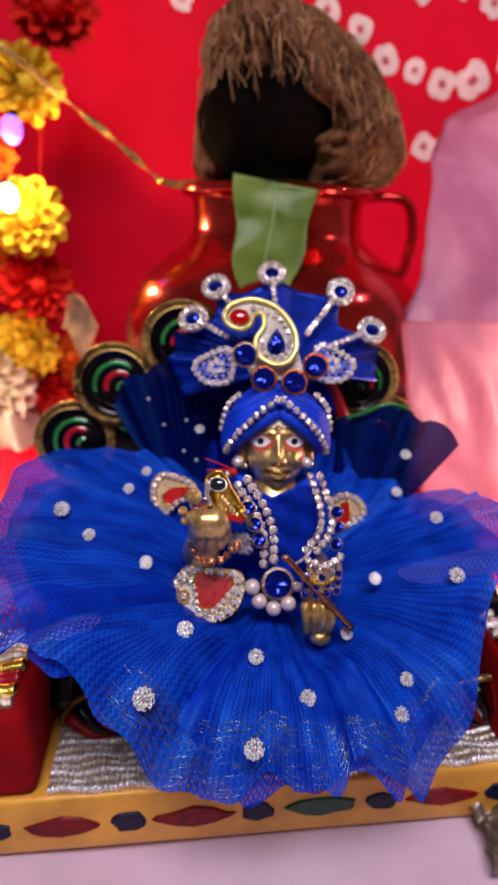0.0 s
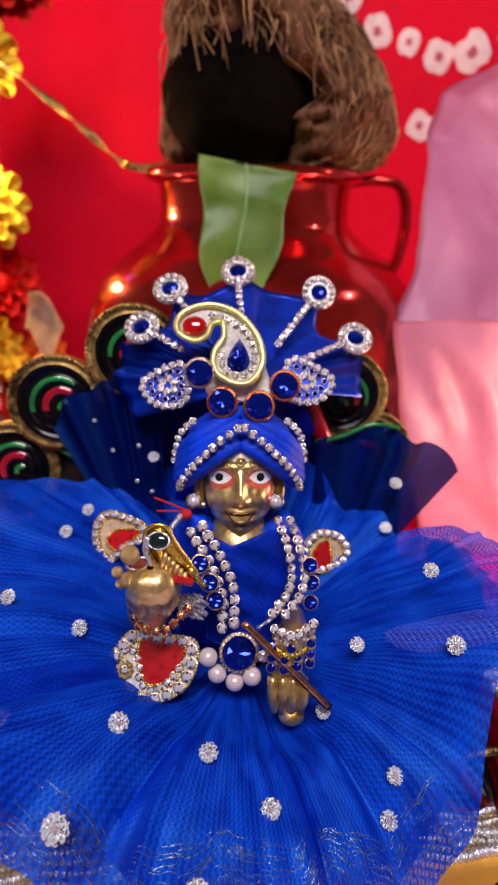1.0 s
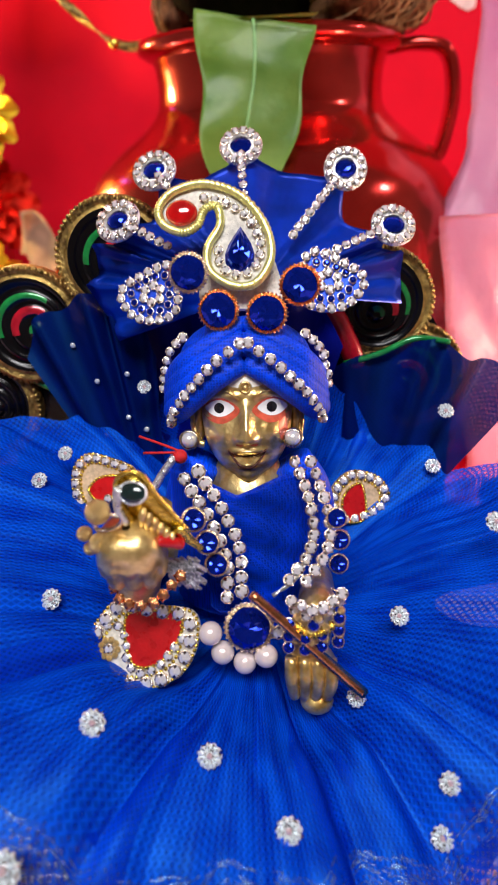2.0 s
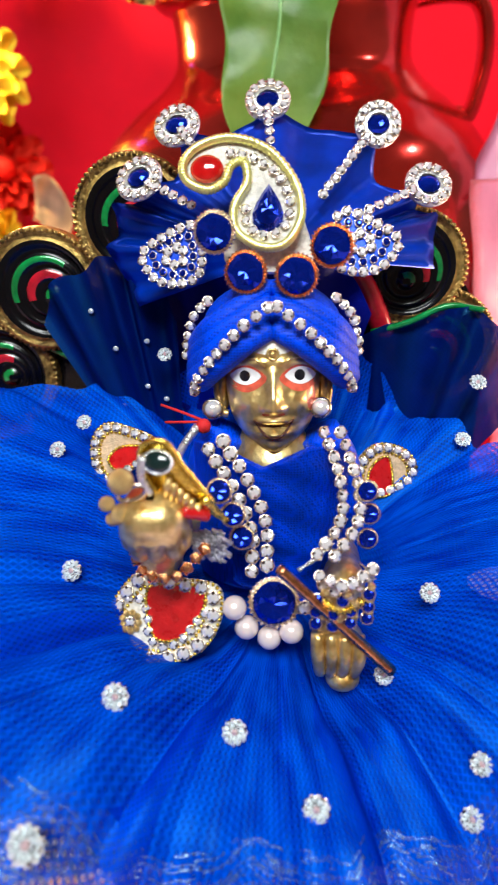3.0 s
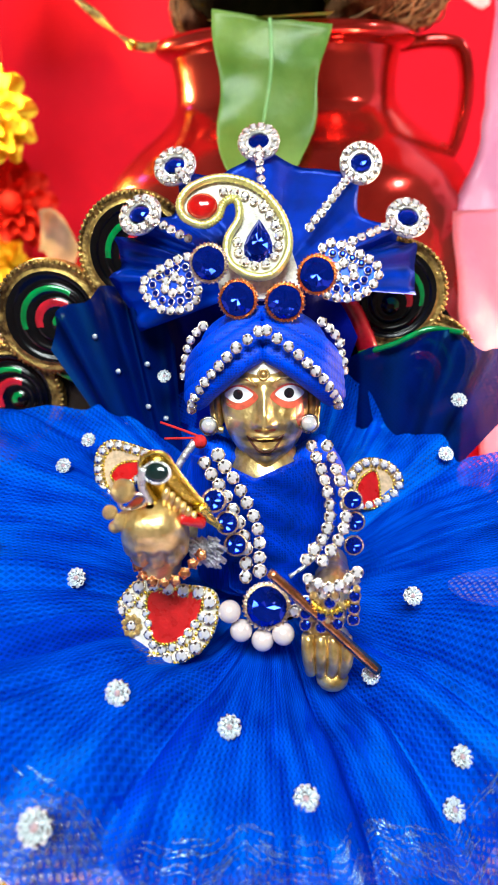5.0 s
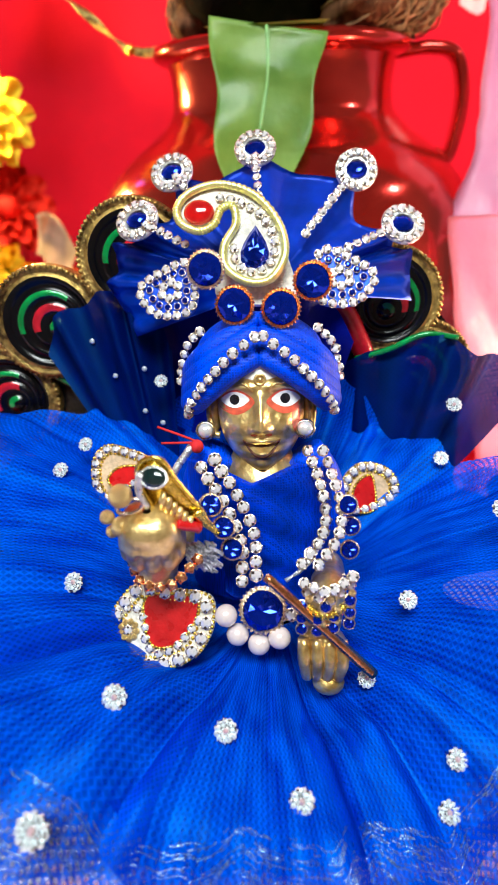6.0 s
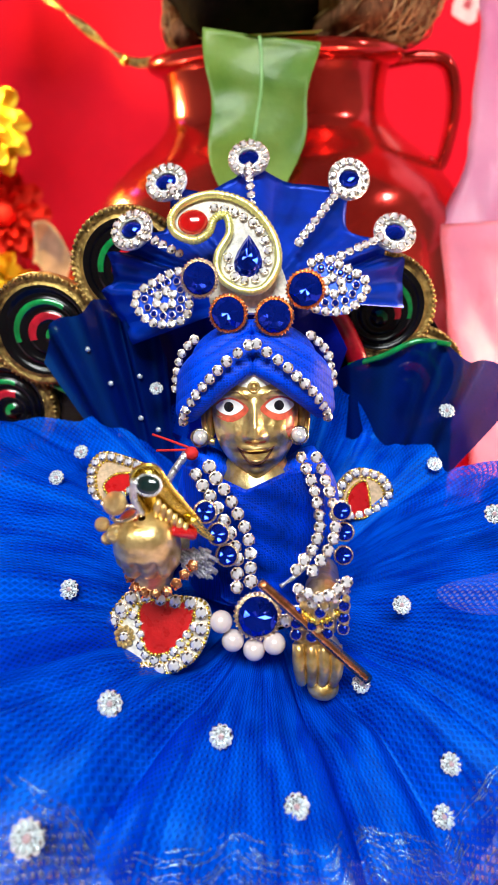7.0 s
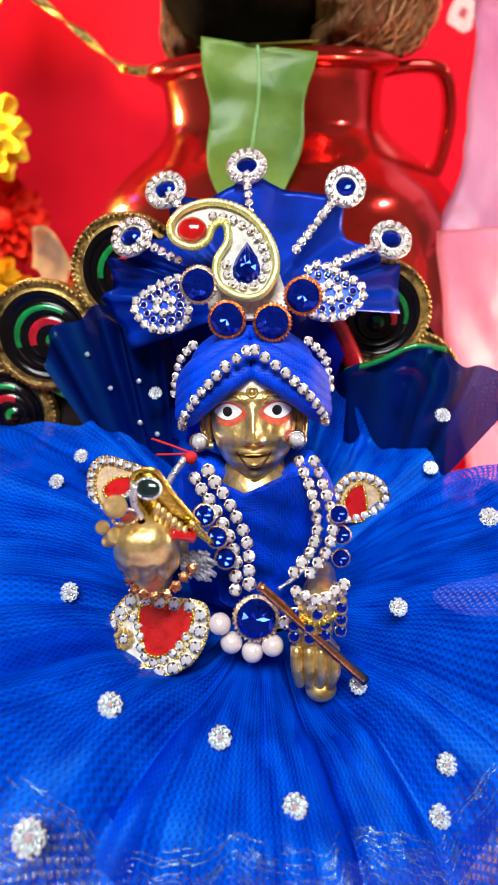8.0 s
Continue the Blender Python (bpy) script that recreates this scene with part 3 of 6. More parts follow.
def make_throne():
    t = thing("throne", (0.02, 0.36, -0.064), "black lacquered throne with scalloped scroll back and gold rim", "throne")
    mats = [OLD_GOLD, LACQUER, GREEN_LAC, RED_LAC]
    # back board with an arched outline
    bm = bmesh.new()
    n = 48
    outline = [(-0.098, -0.055)] + [(-0.094 * math.cos(math.pi * i / n) * (0.88 if i > n / 2 else 1), 0.034 + 0.066 * math.sin(math.pi * i / n)) for i in range(n + 1)] + [(0.086, -0.055)]
    f = [bm.verts.new(THRONE @ Vector((x, -0.002, z))) for x, z in outline]
    b = [bm.verts.new(THRONE @ Vector((x, 0.012, z))) for x, z in outline]
    bm.faces.new(f)
    bm.faces.new(b[::-1])
    for i in range(len(f)):
        j = (i + 1) % len(f)
        bm.faces.new((f[i], b[i], b[j], f[j]))
    part("back_board", bm, LACQUER, t, smooth=False)
    # scrolls round the arch, paired left and right
    for x, z, r, spin in ((-0.030, 0.0935, 0.0168, 22), (-0.0652, 0.0710, 0.0172, 34), (-0.0878, 0.0400, 0.0172, 46), (0.0625, 0.0745, 0.0164, -34), (0.0765, 0.0465, 0.0164, -52)):
        bm = bmesh.new()
        q = THRONE.inverted() @ Vector((x, 0.380, z))
        roundel(bm, THRONE @ pose(q.x, -0.004, q.z, 90 - 8, 0, 0) @ Matrix.Rotation(radians(spin), 4, "Z"), r)
        scroll = part("scroll", bm, mats, t)
        bm = bmesh.new()
        for k in range(64):
            a = math.tau * k / 64
            sphere(bm, THRONE @ Matrix.Translation((q.x + 1.20 * r * math.cos(a), -0.0065 + 0.0016 * math.sin(a), q.z + 1.20 * r * math.sin(a))), 0.0009, 6, 4)
        part("beaded_rim", bm, OLD_GOLD, scroll, "beaded gold rim")
    # painted mouldings that sweep in from between the scrolls, and the red inner frame
    for line, rad, mat in ((((-0.083, 0.374, 0.0545), (-0.068, 0.371, 0.0505), (-0.052, 0.370, 0.0430), (-0.042, 0.370, 0.0405)), 0.0011, GREEN_LAC),
                           (((0.050, 0.372, 0.0560), (0.062, 0.371, 0.0600), (0.074, 0.371, 0.0655), (0.086, 0.372, 0.0640)), 0.0011, GREEN_LAC),
                           (((0.040, 0.381, 0.0800), (0.047, 0.381, 0.0700), (0.052, 0.381, 0.0600), (0.055, 0.382, 0.0520)), 0.0042, RED_LAC)):
        bm = bmesh.new()
        tube(bm, spline(line, 24), rad, 10)
        part("moulding", bm, mat, t)
    # seat and base
    bm = bmesh.new()
    block(bm, THRONE @ Matrix.Translation((0.005, -0.040, -0.030)), (0.215, 0.075, 0.030), 0.004)
    part("seat", bm, LACQUER, t)
    bm = bmesh.new()
    block(bm, THRONE @ Matrix.Translation((0.005, -0.042, -0.0545)), (0.205, 0.085, 0.019), 0.003)
    part("base", bm, LACQUER, t)
    for side, reach in ((-1, 0.093), (1, 0.108)):
        bm = bmesh.new()
        pts = spline([THRONE @ Vector(q) for q in ((side * reach, 0.0, -0.012), (side * reach, -0.04, -0.016), (side * reach, -0.080, -0.028), (side * reach, -0.094, -0.052))], 24)
        tube(bm, pts, 0.0085, 12)
        part("arm", bm, LACQUER, t)
    # ribbed fan feet on the front corners
    for x in (-0.062, 0.100):
        bm = bmesh.new()
        pts = [THRONE @ Vector((x + 0.031 * math.cos(radians(4 + 172 * k / 30)), -0.099, -0.0618 + 0.024 * math.sin(radians(4 + 172 * k / 30)))) for k in range(31)]
        tube(bm, pts, 0.0016, 6, ribs=0.2, rib_len=0.0025)
        rim = part("fan_foot", bm, OLD_GOLD, t)
        for k in range(9):
            bm = bmesh.new()
            a = radians(18 + 18 * k)
            p = [THRONE @ Vector((x + 0.004 * math.cos(a), -0.103, -0.0625 + 0.002)), THRONE @ Vector((x + 0.017 * math.cos(a), -0.106, -0.062 + 0.012 * math.sin(a))),
                 THRONE @ Vector((x + 0.029 * math.cos(a), -0.100, -0.0618 + 0.022 * math.sin(a)))]
            tube(bm, spline(p, 8), lambda s: 0.0012 + 0.0016 * s, 8)
            part("rib", bm, LACQUER if k % 2 else GARNET, rim)


make_throne()


# ---- pot, coconut, leaf ----
POT = Vector((0.014, 0.560, -0.098))


def make_pot():
    t = thing("water_pot", POT, "round red copper water pot with a wide neck", "pot")
    body = [(0.0, 0.0), (0.05, 0.001), (0.080, 0.016), (0.101, 0.052), (0.112, 0.10), (0.116, 0.15), (0.114, 0.180), (0.104, 0.203), (0.088, 0.219), (0.073, 0.230),
            (0.0645, 0.239), (0.0625, 0.248), (0.0630, 0.258), (0.0645, 0.265)]
    prof = [(p.x, p.y) for p in spline([(a, b, 0) for a, b in body], 70)]
    prof[0] = (0.0, 0.0)
    bm = bmesh.new()
    lathe(bm, prof, Matrix.Translation(POT), 72)
    part("body", bm, COPPER, t)
    rim = [(0.0640, 0.264), (0.068, 0.2650), (0.0715, 0.267), (0.0725, 0.2695), (0.071, 0.2725), (0.066, 0.2735), (0.061, 0.271), (0.059, 0.26), (0.059, 0.235)]
    bm = bmesh.new()
    lathe(bm, rim, Matrix.Translation(POT), 72)
    part("rim", bm, COPPER, t)
    # strap handle from the rim down to the shoulder
    line = spline([POT + Vector(q) for q in ((0.064, 0.0, 0.2665), (0.082, 0.0, 0.2680), (0.096, 0.0, 0.2640), (0.1015, 0.0, 0.247), (0.1005, 0.0, 0.228), (0.096, 0.0, 0.212), (0.089, 0.0, 0.2165))], 44)
    bm = bmesh.new()
    rows = []
    for i, p in enumerate(line):
        d = (line[min(i + 1, 43)] - line[max(i - 1, 0)]).normalized()
        out = Vector((d.z, 0, -d.x))
        rows.append([bm.verts.new(p + Vector((0, 0.0085 * c, 0)) + out * 0.0030 * e) for c, e in ((-1, -0.4), (-1, 0.5), (-0.7, 1), (0.7, 1), (1, 0.5), (1, -0.4), (0.7, -1), (-0.7, -1))])
    for r0, r1 in zip(rows, rows[1:]):
        for j in range(8):
            bm.faces.new((r0[j], r0[(j + 1) % 8], r1[(j + 1) % 8], r1[j]))
    bm.faces.new(rows[0][::-1])
    bm.faces.new(rows[-1])
    part("handle", bm, COPPER, t, "curved strap handle")


make_pot()


def husk_point(u, v):
    """Husk of the coconut: a lopsided, blunt mass, torn open in front; u round, v from bottom to top."""
    a, h = math.tau * u, v
    r = curve_value(((0, 0.062), (0.12, 0.070), (0.4, 0.073), (0.7, 0.063), (0.9, 0.050), (1.0, 0.004)), h)
    lump = 1 + 0.10 * noise.noise((2 * math.cos(a), 2 * math.sin(a), h * 3)) + 0.05 * noise.noise((7 * math.cos(a), 7 * math.sin(a), h * 9))
    lump -= 0.42 * torn(u, v)
    x = r * lump * math.cos(a)
    y = r * lump * math.sin(a) * 0.85
    z = 0.118 * h
    x += 0.010 + 0.012 * math.sin(2.2 * h) - 0.030 * max(0, h - 0.35)
    z -= 0.42 * max(0.0, x - 0.005) * h
    return Vector((0.012 + x, 0.556 + y, 0.1735 + z))


def torn(u, v):
    """1 in the torn hollow, 0 on the husk."""
    du = ((u - 0.70 + 0.5) % 1) - 0.5
    d = ((du + 0.05 * v) / 0.140) ** 2 + ((v - 0.02) / 0.68) ** 2 + 0.5 * noise.noise((u * 18, v * 6, 4)) + 0.3 * noise.noise((u * 60, v * 13, 2))
    return max(0.0, min(1.0, (1.05 - d) / 0.35))


def make_coconut():
    t = thing("coconut", (0.02, 0.556, 0.176), "brown husked coconut with loose fibres set on the pot", "coconut")
    bm = bmesh.new()
    sheet(bm, husk_point, 110, 44, closed_u=True)
    part("husk", bm, HUSK, t)
    # bare shell inside the hollow, its near-black colour holding the shade there
    bm = bmesh.new()
    vs = sphere(bm, Matrix.Translation((0.010, 0.548, 0.214)) @ Matrix.Diagonal((0.052, 0.047, 0.050, 1)), 1.0, 40, 24)
    for w in vs:
        out = (w.co - Vector((0.010, 0.548, 0.214))).normalized()
        w.co += out * (0.009 * noise.noise(w.co * 32) + 0.004 * noise.noise(w.co * 85))
        w.co.z = max(w.co.z, 0.1752)
    part("shell", bm, SHADED_SHELL, t, "bare shell coloured near black for the hollow's shade")
    rnd = random.Random(11)
    bm = bmesh.new()
    made = 0
    while made < 1300:
        u, v = rnd.random(), rnd.random() ** 0.8
        if torn(u, v) > 0.1 and rnd.random() < 0.86:
            continue
        made += 1
        p = husk_point(u, min(v, 0.97))
        q = husk_point(u + rnd.uniform(-0.07, 0.07), max(0.02, min(0.99, v - rnd.uniform(0.08, 0.34))))
        mid = (p + q) / 2 + (p + q - 2 * Vector((0.015, 0.556, 0.22))).normalized() * rnd.uniform(0.0005, 0.005)
        tube(bm, spline([p, mid, q], 6), rnd.uniform(0.0002, 0.0006), 3, cap=False)
    # loose tufts that droop over the upper edge of the hollow
    for _ in range(70):
        p = husk_point(rnd.uniform(0.56, 0.86), rnd.uniform(0.60, 0.85))
        drop = rnd.uniform(0.010, 0.034)
        q = p + Vector((rnd.gauss(0.002, 0.008), -rnd.uniform(0.004, 0.010), -drop))
        mid = (p + q) / 2 + Vector((rnd.gauss(0, 0.002), -0.004, 0.003))
        tube(bm, spline([p, mid, q], 6), rnd.uniform(0.0003, 0.0007), 3, cap=False)
    ob = part("fibre", bm, FIBRE, t)
    tagged(ob, kind="stuff")


make_coconut()


def make_leaf():
    t = thing("mango_leaf", (0.012, 0.484, 0.175), "green mango leaf hanging over the rim of the pot", "leaf")
    bend = ((0.0, 0.0), (0.25, -0.006), (0.6, -0.013), (1.0, -0.016))

    def fn(u, v):
        s = u * 2 - 1
        half = 0.0250 - 0.003 * v - 0.010 * v * v
        half *= 1 + (0.11 if s > 0 else 0.05) * math.sin(11 * v + (2 if s > 0 else 0))
        x = 0.012 + s * half - 0.004 * v + 0.0016 * math.sin(7 * v)
        z = 0.1745 - 0.078 * v - 0.004 * s
        y = 0.481 - 0.004 * abs(s) + curve_value(bend, v) + 0.0022 * math.sin(11 * v + 2.5 * s) * abs(s)
        return Vector((x, y, z))
    bm = bmesh.new()
    sheet(bm, fn, 28, 36)
    bmesh.ops.solidify(bm, geom=bm.faces[:], thickness=0.0005)
    part("blade", bm, LEAF, t)
    bm = bmesh.new()
    tube(bm, [fn(0.5, v / 20) - Vector((0, 0.0007, 0)) for v in range(21)], lambda s: 0.0009 - 0.0004 * s, 6)
    part("midrib", bm, LEAF_RIB, t)
    # part of the leaf tucked under the coconut
    bm = bmesh.new()
    sheet(bm, lambda u, v: Vector((0.012 + (u * 2 - 1) * (0.0285 - 0.008 * v), 0.479 + 0.055 * v, 0.1748 + 0.0012 * math.sin(3 * v) + 0.0003)), 10, 10)
    part("tucked_blade", bm, LEAF, t)


make_leaf()


def make_ribbon():
    bm = bmesh.new()
    pts = spline([(-0.29, 0.572, 0.318), (-0.190, 0.570, 0.264), (-0.150, 0.570, 0.235), (-0.110, 0.568, 0.206), (-0.073, 0.563, 0.178), (-0.045, 0.552, 0.176)], 90)
    rows = []
    for i, p in enumerate(pts):
        d = (pts[min(i + 1, 89)] - pts[max(i - 1, 0)]).normalized()
        a = i * 0.16 + 1.2 * math.sin(i * 0.11)
        n1 = d.orthogonal().normalized()
        w = (n1 * math.cos(a) + d.cross(n1) * math.sin(a)) * 0.0025
        k = d.cross(w).normalized() * 0.0003
        rows.append([bm.verts.new(p + w + k), bm.verts.new(p - w + k), bm.verts.new(p - w - k), bm.verts.new(p + w - k)])
    for r0, r1 in zip(rows, rows[1:]):
        for j in range(4):
            bm.faces.new((r0[j], r0[(j + 1) % 4], r1[(j + 1) % 4], r1[j]))
    t = single("gold_ribbon", bm, OLD_GOLD, "twisted thin gold ribbon tied round the pot neck", "ribbon")
    bm = bmesh.new()
    sphere(bm, Matrix.Translation((-0.0735, 0.562, 0.1775)), 0.0032, 12, 8)
    part("bead", bm, GOLD, t)


make_ribbon()


# ---- garland and string lights ----
def flower_layer(mat, ring, seed):
    """One ruffled, scalloped layer of petals, radius about 1."""
    count, tilt, length = ((11, 6, 1.0), (10, 26, 0.95), (9, 46, 0.84), (7, 62, 0.70), (6, 76, 0.55))[ring]

    def fn(u, v):
        a = math.tau * u
        lobe = abs(math.cos(count * a / 2 + ring)) ** 0.6
        e = radians(tilt) + 0.35 * (v - 0.5) + 0.10 * math.sin(count * a + ring) * v
        far = length * v * (0.80 + 0.20 * lobe * v) * (1 + 0.06 * noise.noise((math.cos(a) * 3, math.sin(a) * 3, seed)))
        return Vector((math.cos(a) * math.cos(e) * far, math.sin(a) * math.cos(e) * far, math.sin(e) * far * 0.9 + 0.05 * v * math.sin(2 * count * a)))
    bm = bmesh.new()
    sheet(bm, lambda u, v: fn(u, 0.06 + 0.94 * v), count * 8, 6, closed_u=True)
    return finish(bm, "petal_layer", mat)


def make_flower(colour, mat, seed):
    t = thing("marigold", (0, 0, 0), "%s ruffled artificial marigold in a hanging garland" % colour, "flower", "flowers of the garland")
    for ring in range(5):
        attach(new("petal_layer", flower_layer(mat, ring, seed)), t)
    bm = bmesh.new()
    sphere(bm, Matrix.Translation((0, 0, 0.34)), 0.26, 12, 8)
    part("centre", bm, mat, t)
    return t


DRY_LEAF = material("dry_leaf", (0.42, 0.30, 0.20), 0.7, 0, 0.35, 90, 0.4, 300, spec=0.2)
FLOWERS, USED, PLACES = {}, set(), []
for seed, (colour, mat) in enumerate((("yellow", MARIGOLD), ("orange", ORANGE), ("red", RED_PETAL), ("cream", CREAM))):
    FLOWERS[colour] = make_flower(colour, mat, seed)
for i, (colour, x, y, z, r) in enumerate((("red", -0.183, 0.675, 0.312, 0.0405), ("yellow", -0.204, 0.645, 0.254, 0.0339), ("orange", -0.245, 0.655, 0.209, 0.0316), ("yellow", -0.210, 0.645, 0.148, 0.0373),
                                          ("red", -0.214, 0.655, 0.085, 0.0383), ("yellow", -0.221, 0.645, 0.035, 0.0361), ("red", -0.229, 0.665, -0.017, 0.0405), ("cream", -0.254, 0.630, -0.008, 0.0400),
                                          ("red", -0.179, 0.685, -0.025, 0.0337), ("orange", -0.270, 0.665, 0.115, 0.0383), ("yellow", -0.281, 0.665, 0.171, 0.0338), ("orange", -0.187, 0.675, 0.014, 0.0270),
                                          ("red", -0.241, 0.665, -0.086, 0.0338), ("cream", -0.204, 0.645, -0.091, 0.0339))):
    m = facing((x, y, z), (0.35 * math.sin(i * 2.1) + 0.2, -1, 0.35 * math.cos(i * 1.7)), r, i)
    if colour in USED:
        copy_thing(FLOWERS[colour], m)
    else:
        USED.add(colour)
        PLACES.append((FLOWERS[colour], m))
for first, m in PLACES:
    first.matrix_basis = m
bm = bmesh.new()
tube(bm, spline([(-0.20, 0.685, 0.42), (-0.20, 0.688, 0.31), (-0.21, 0.682, 0.2), (-0.222, 0.684, 0.1), (-0.22, 0.688, 0.0), (-0.22, 0.678, -0.097)], 40), 0.0012, 6)
single("garland_thread", bm, THREAD, "thread carrying the marigold garland", "thread")
bm = bmesh.new()
sheet(bm, lambda u, v: Vector((-0.166 + 0.026 * u - 0.01 * v, 0.600 + 0.010 * math.sin(3 * u + 2 * v), 0.086 - 0.03 * v - 0.020 * u + 0.006 * math.sin(5 * u))), 8, 8)
bmesh.ops.solidify(bm, geom=bm.faces[:], thickness=0.0008)
single("dry_petal", bm, DRY_LEAF, "pale dry leaf caught in the garland", "leaf")


def make_bulb(p, glow, label):
    t = thing("string_bulb", p, label, "lamp", "string lights")
    bm = bmesh.new()
    sphere(bm, Matrix.Translation(p) @ Matrix.Diagonal((1, 1, 1.3, 1)), 0.0085, 14, 10)
    part("glass", bm, glow, t)
    bm = bmesh.new()
    block(bm, Matrix.Translation(Vector(p) + Vector((0, 0.004, 0.010))), (0.007, 0.007, 0.010), 0.001)
    part("socket", bm, LACQUER, t)
    return t


make_bulb((-0.214, 0.612, 0.164), BULB, "warm glowing bulb of a string light in the garland")
# unseen bulb, added beside the fill lamp for the cream cloth
make_bulb((-0.262, 0.575, -0.036), BULB, "unseen warm bulb added to brighten the cream cloth")
make_bulb((-0.205, 0.612, 0.216), VIOLET, "violet glowing bulb of a string light in the garland")


# ---- net skirt ----
WAIST = Vector((0.022, 0.315, -0.0125))
SLOPE = ((-180, 0.9), (-140, 0.62), (-120, 0.56), (-97, 0.60), (-63, 0.47), (-40, 0.36), (-27, 0.31), (-7, 0.16), (10, 0.06), (38, 0.03), (50, 0.16), (63, 0.42), (85, 0.50), (110, 0.46), (126, 0.50), (180, 0.9))
REACH = ((-180, 0.060), (-150, 0.066), (-125, 0.082), (-100, 0.118), (-75, 0.124), (-60, 0.120), (-50, 0.114), (-40, 0.114), (-30, 0.106), (-20, 0.097), (-10, 0.095), (0, 0.092), (10, 0.094), (20, 0.089), (30, 0.094), (45, 0.091), (60, 0.087), (75, 0.093), (90, 0.090), (105, 0.084), (120, 0.070), (140, 0.062), (180, 0.060))
DROOP = ((-180, 0.0), (-125, 0.1), (-100, 0.40), (-85, 0.42), (-62, 0.22), (-40, 0.2), (-20, 0.75), (-4, 1.4), (15, 1.05), (38, 1.3), (60, 0.2), (180, 0.0))


def skirt_point(deg, f, layer=0, lift=0.0):
    """deg: angle from the front, positive towards +x; f: 0 at the waist, 1 at the hem."""
    w = ((deg + 180) % 360) - 180
    a = radians(w)
    seam = min(1.0, (180 - abs(w)) / 12)
    reach = curve_value(REACH, w) * (1 + (0.05 * layer - 0.06)) * (1 + 0.10 * noise.noise((3 * math.cos(a), 3 * math.sin(a), layer * 7.3)) * seam)
    hem = 0.014 * math.sin(9 * a + layer * 2) + 0.06 * noise.noise((7 * math.cos(a), 7 * math.sin(a), 3 + layer))
    r = 0.012 + (reach - 0.012) * f * (1 + hem * f * f)
    slope = curve_value(SLOPE, w) + (layer - 1) * (0.05 if abs(w) > 50 else 0.015)
    z = slope * r
    z -= curve_value(DROOP, w) * (0.42 * max(0.0, r - 0.056) + 6.0 * max(0.0, r - 0.076) ** 2 * 4)
    z -= 0.011 * math.exp(-((r - 0.036) / 0.018) ** 2) * math.exp(-((w + 42) / 26) ** 2)
    z -= 0.007 * math.exp(-((r - 0.038) / 0.016) ** 2) * math.exp(-((w - 26) / 16) ** 2)
    fold = noise.noise((5 * math.cos(a), 5 * math.sin(a), 5.0 + layer))
    ph = 11 * a + 1.6 * fold + layer * 0.9 + 0.6
    amp = (0.0004 + 0.0085 * f) * (0.6 + 0.9 * abs(noise.noise((6 * math.cos(a), 6 * math.sin(a), 9 + layer))))
    z += amp * (abs(math.sin(0.5 * ph)) ** 0.7 - 0.55) + 0.0010 * f * math.sin(26 * a + 5 * fold) + 0.00012 * f * math.sin(90 * a + 3 * fold)
    z += 0.0065 * f * noise.noise((r * math.cos(a) * 30, r * math.sin(a) * 30, layer * 3.0)) * min(1, f * 2)
    for crease, wide, deep in ((-19, 2.4, 0.0065), (19, 2.2, 0.0060), (-38, 2.0, 0.0040), (37, 2.0, 0.0045), (3, 1.4, 0.0020), (62, 2.5, 0.0050), (-62, 3.0, 0.0060)):
        z -= deep * math.exp(-((w - crease - 3 * fold) / wide) ** 2) * min(1.0, f * 2.5) * (1 - 0.35 * f)
    turn = a + 0.05 * f * math.sin(ph * 0.5)
    p = WAIST + Vector((r * math.sin(turn), -r * math.cos(turn), z + lift))
    if p.y > 0.366:
        p.z += (p.y - 0.366) * 1.2
        p.y = 0.366 + (p.y - 0.366) * 0.1
    p.z = max(p.z, -0.0605 if p.y > 0.250 else -0.088)
    return p


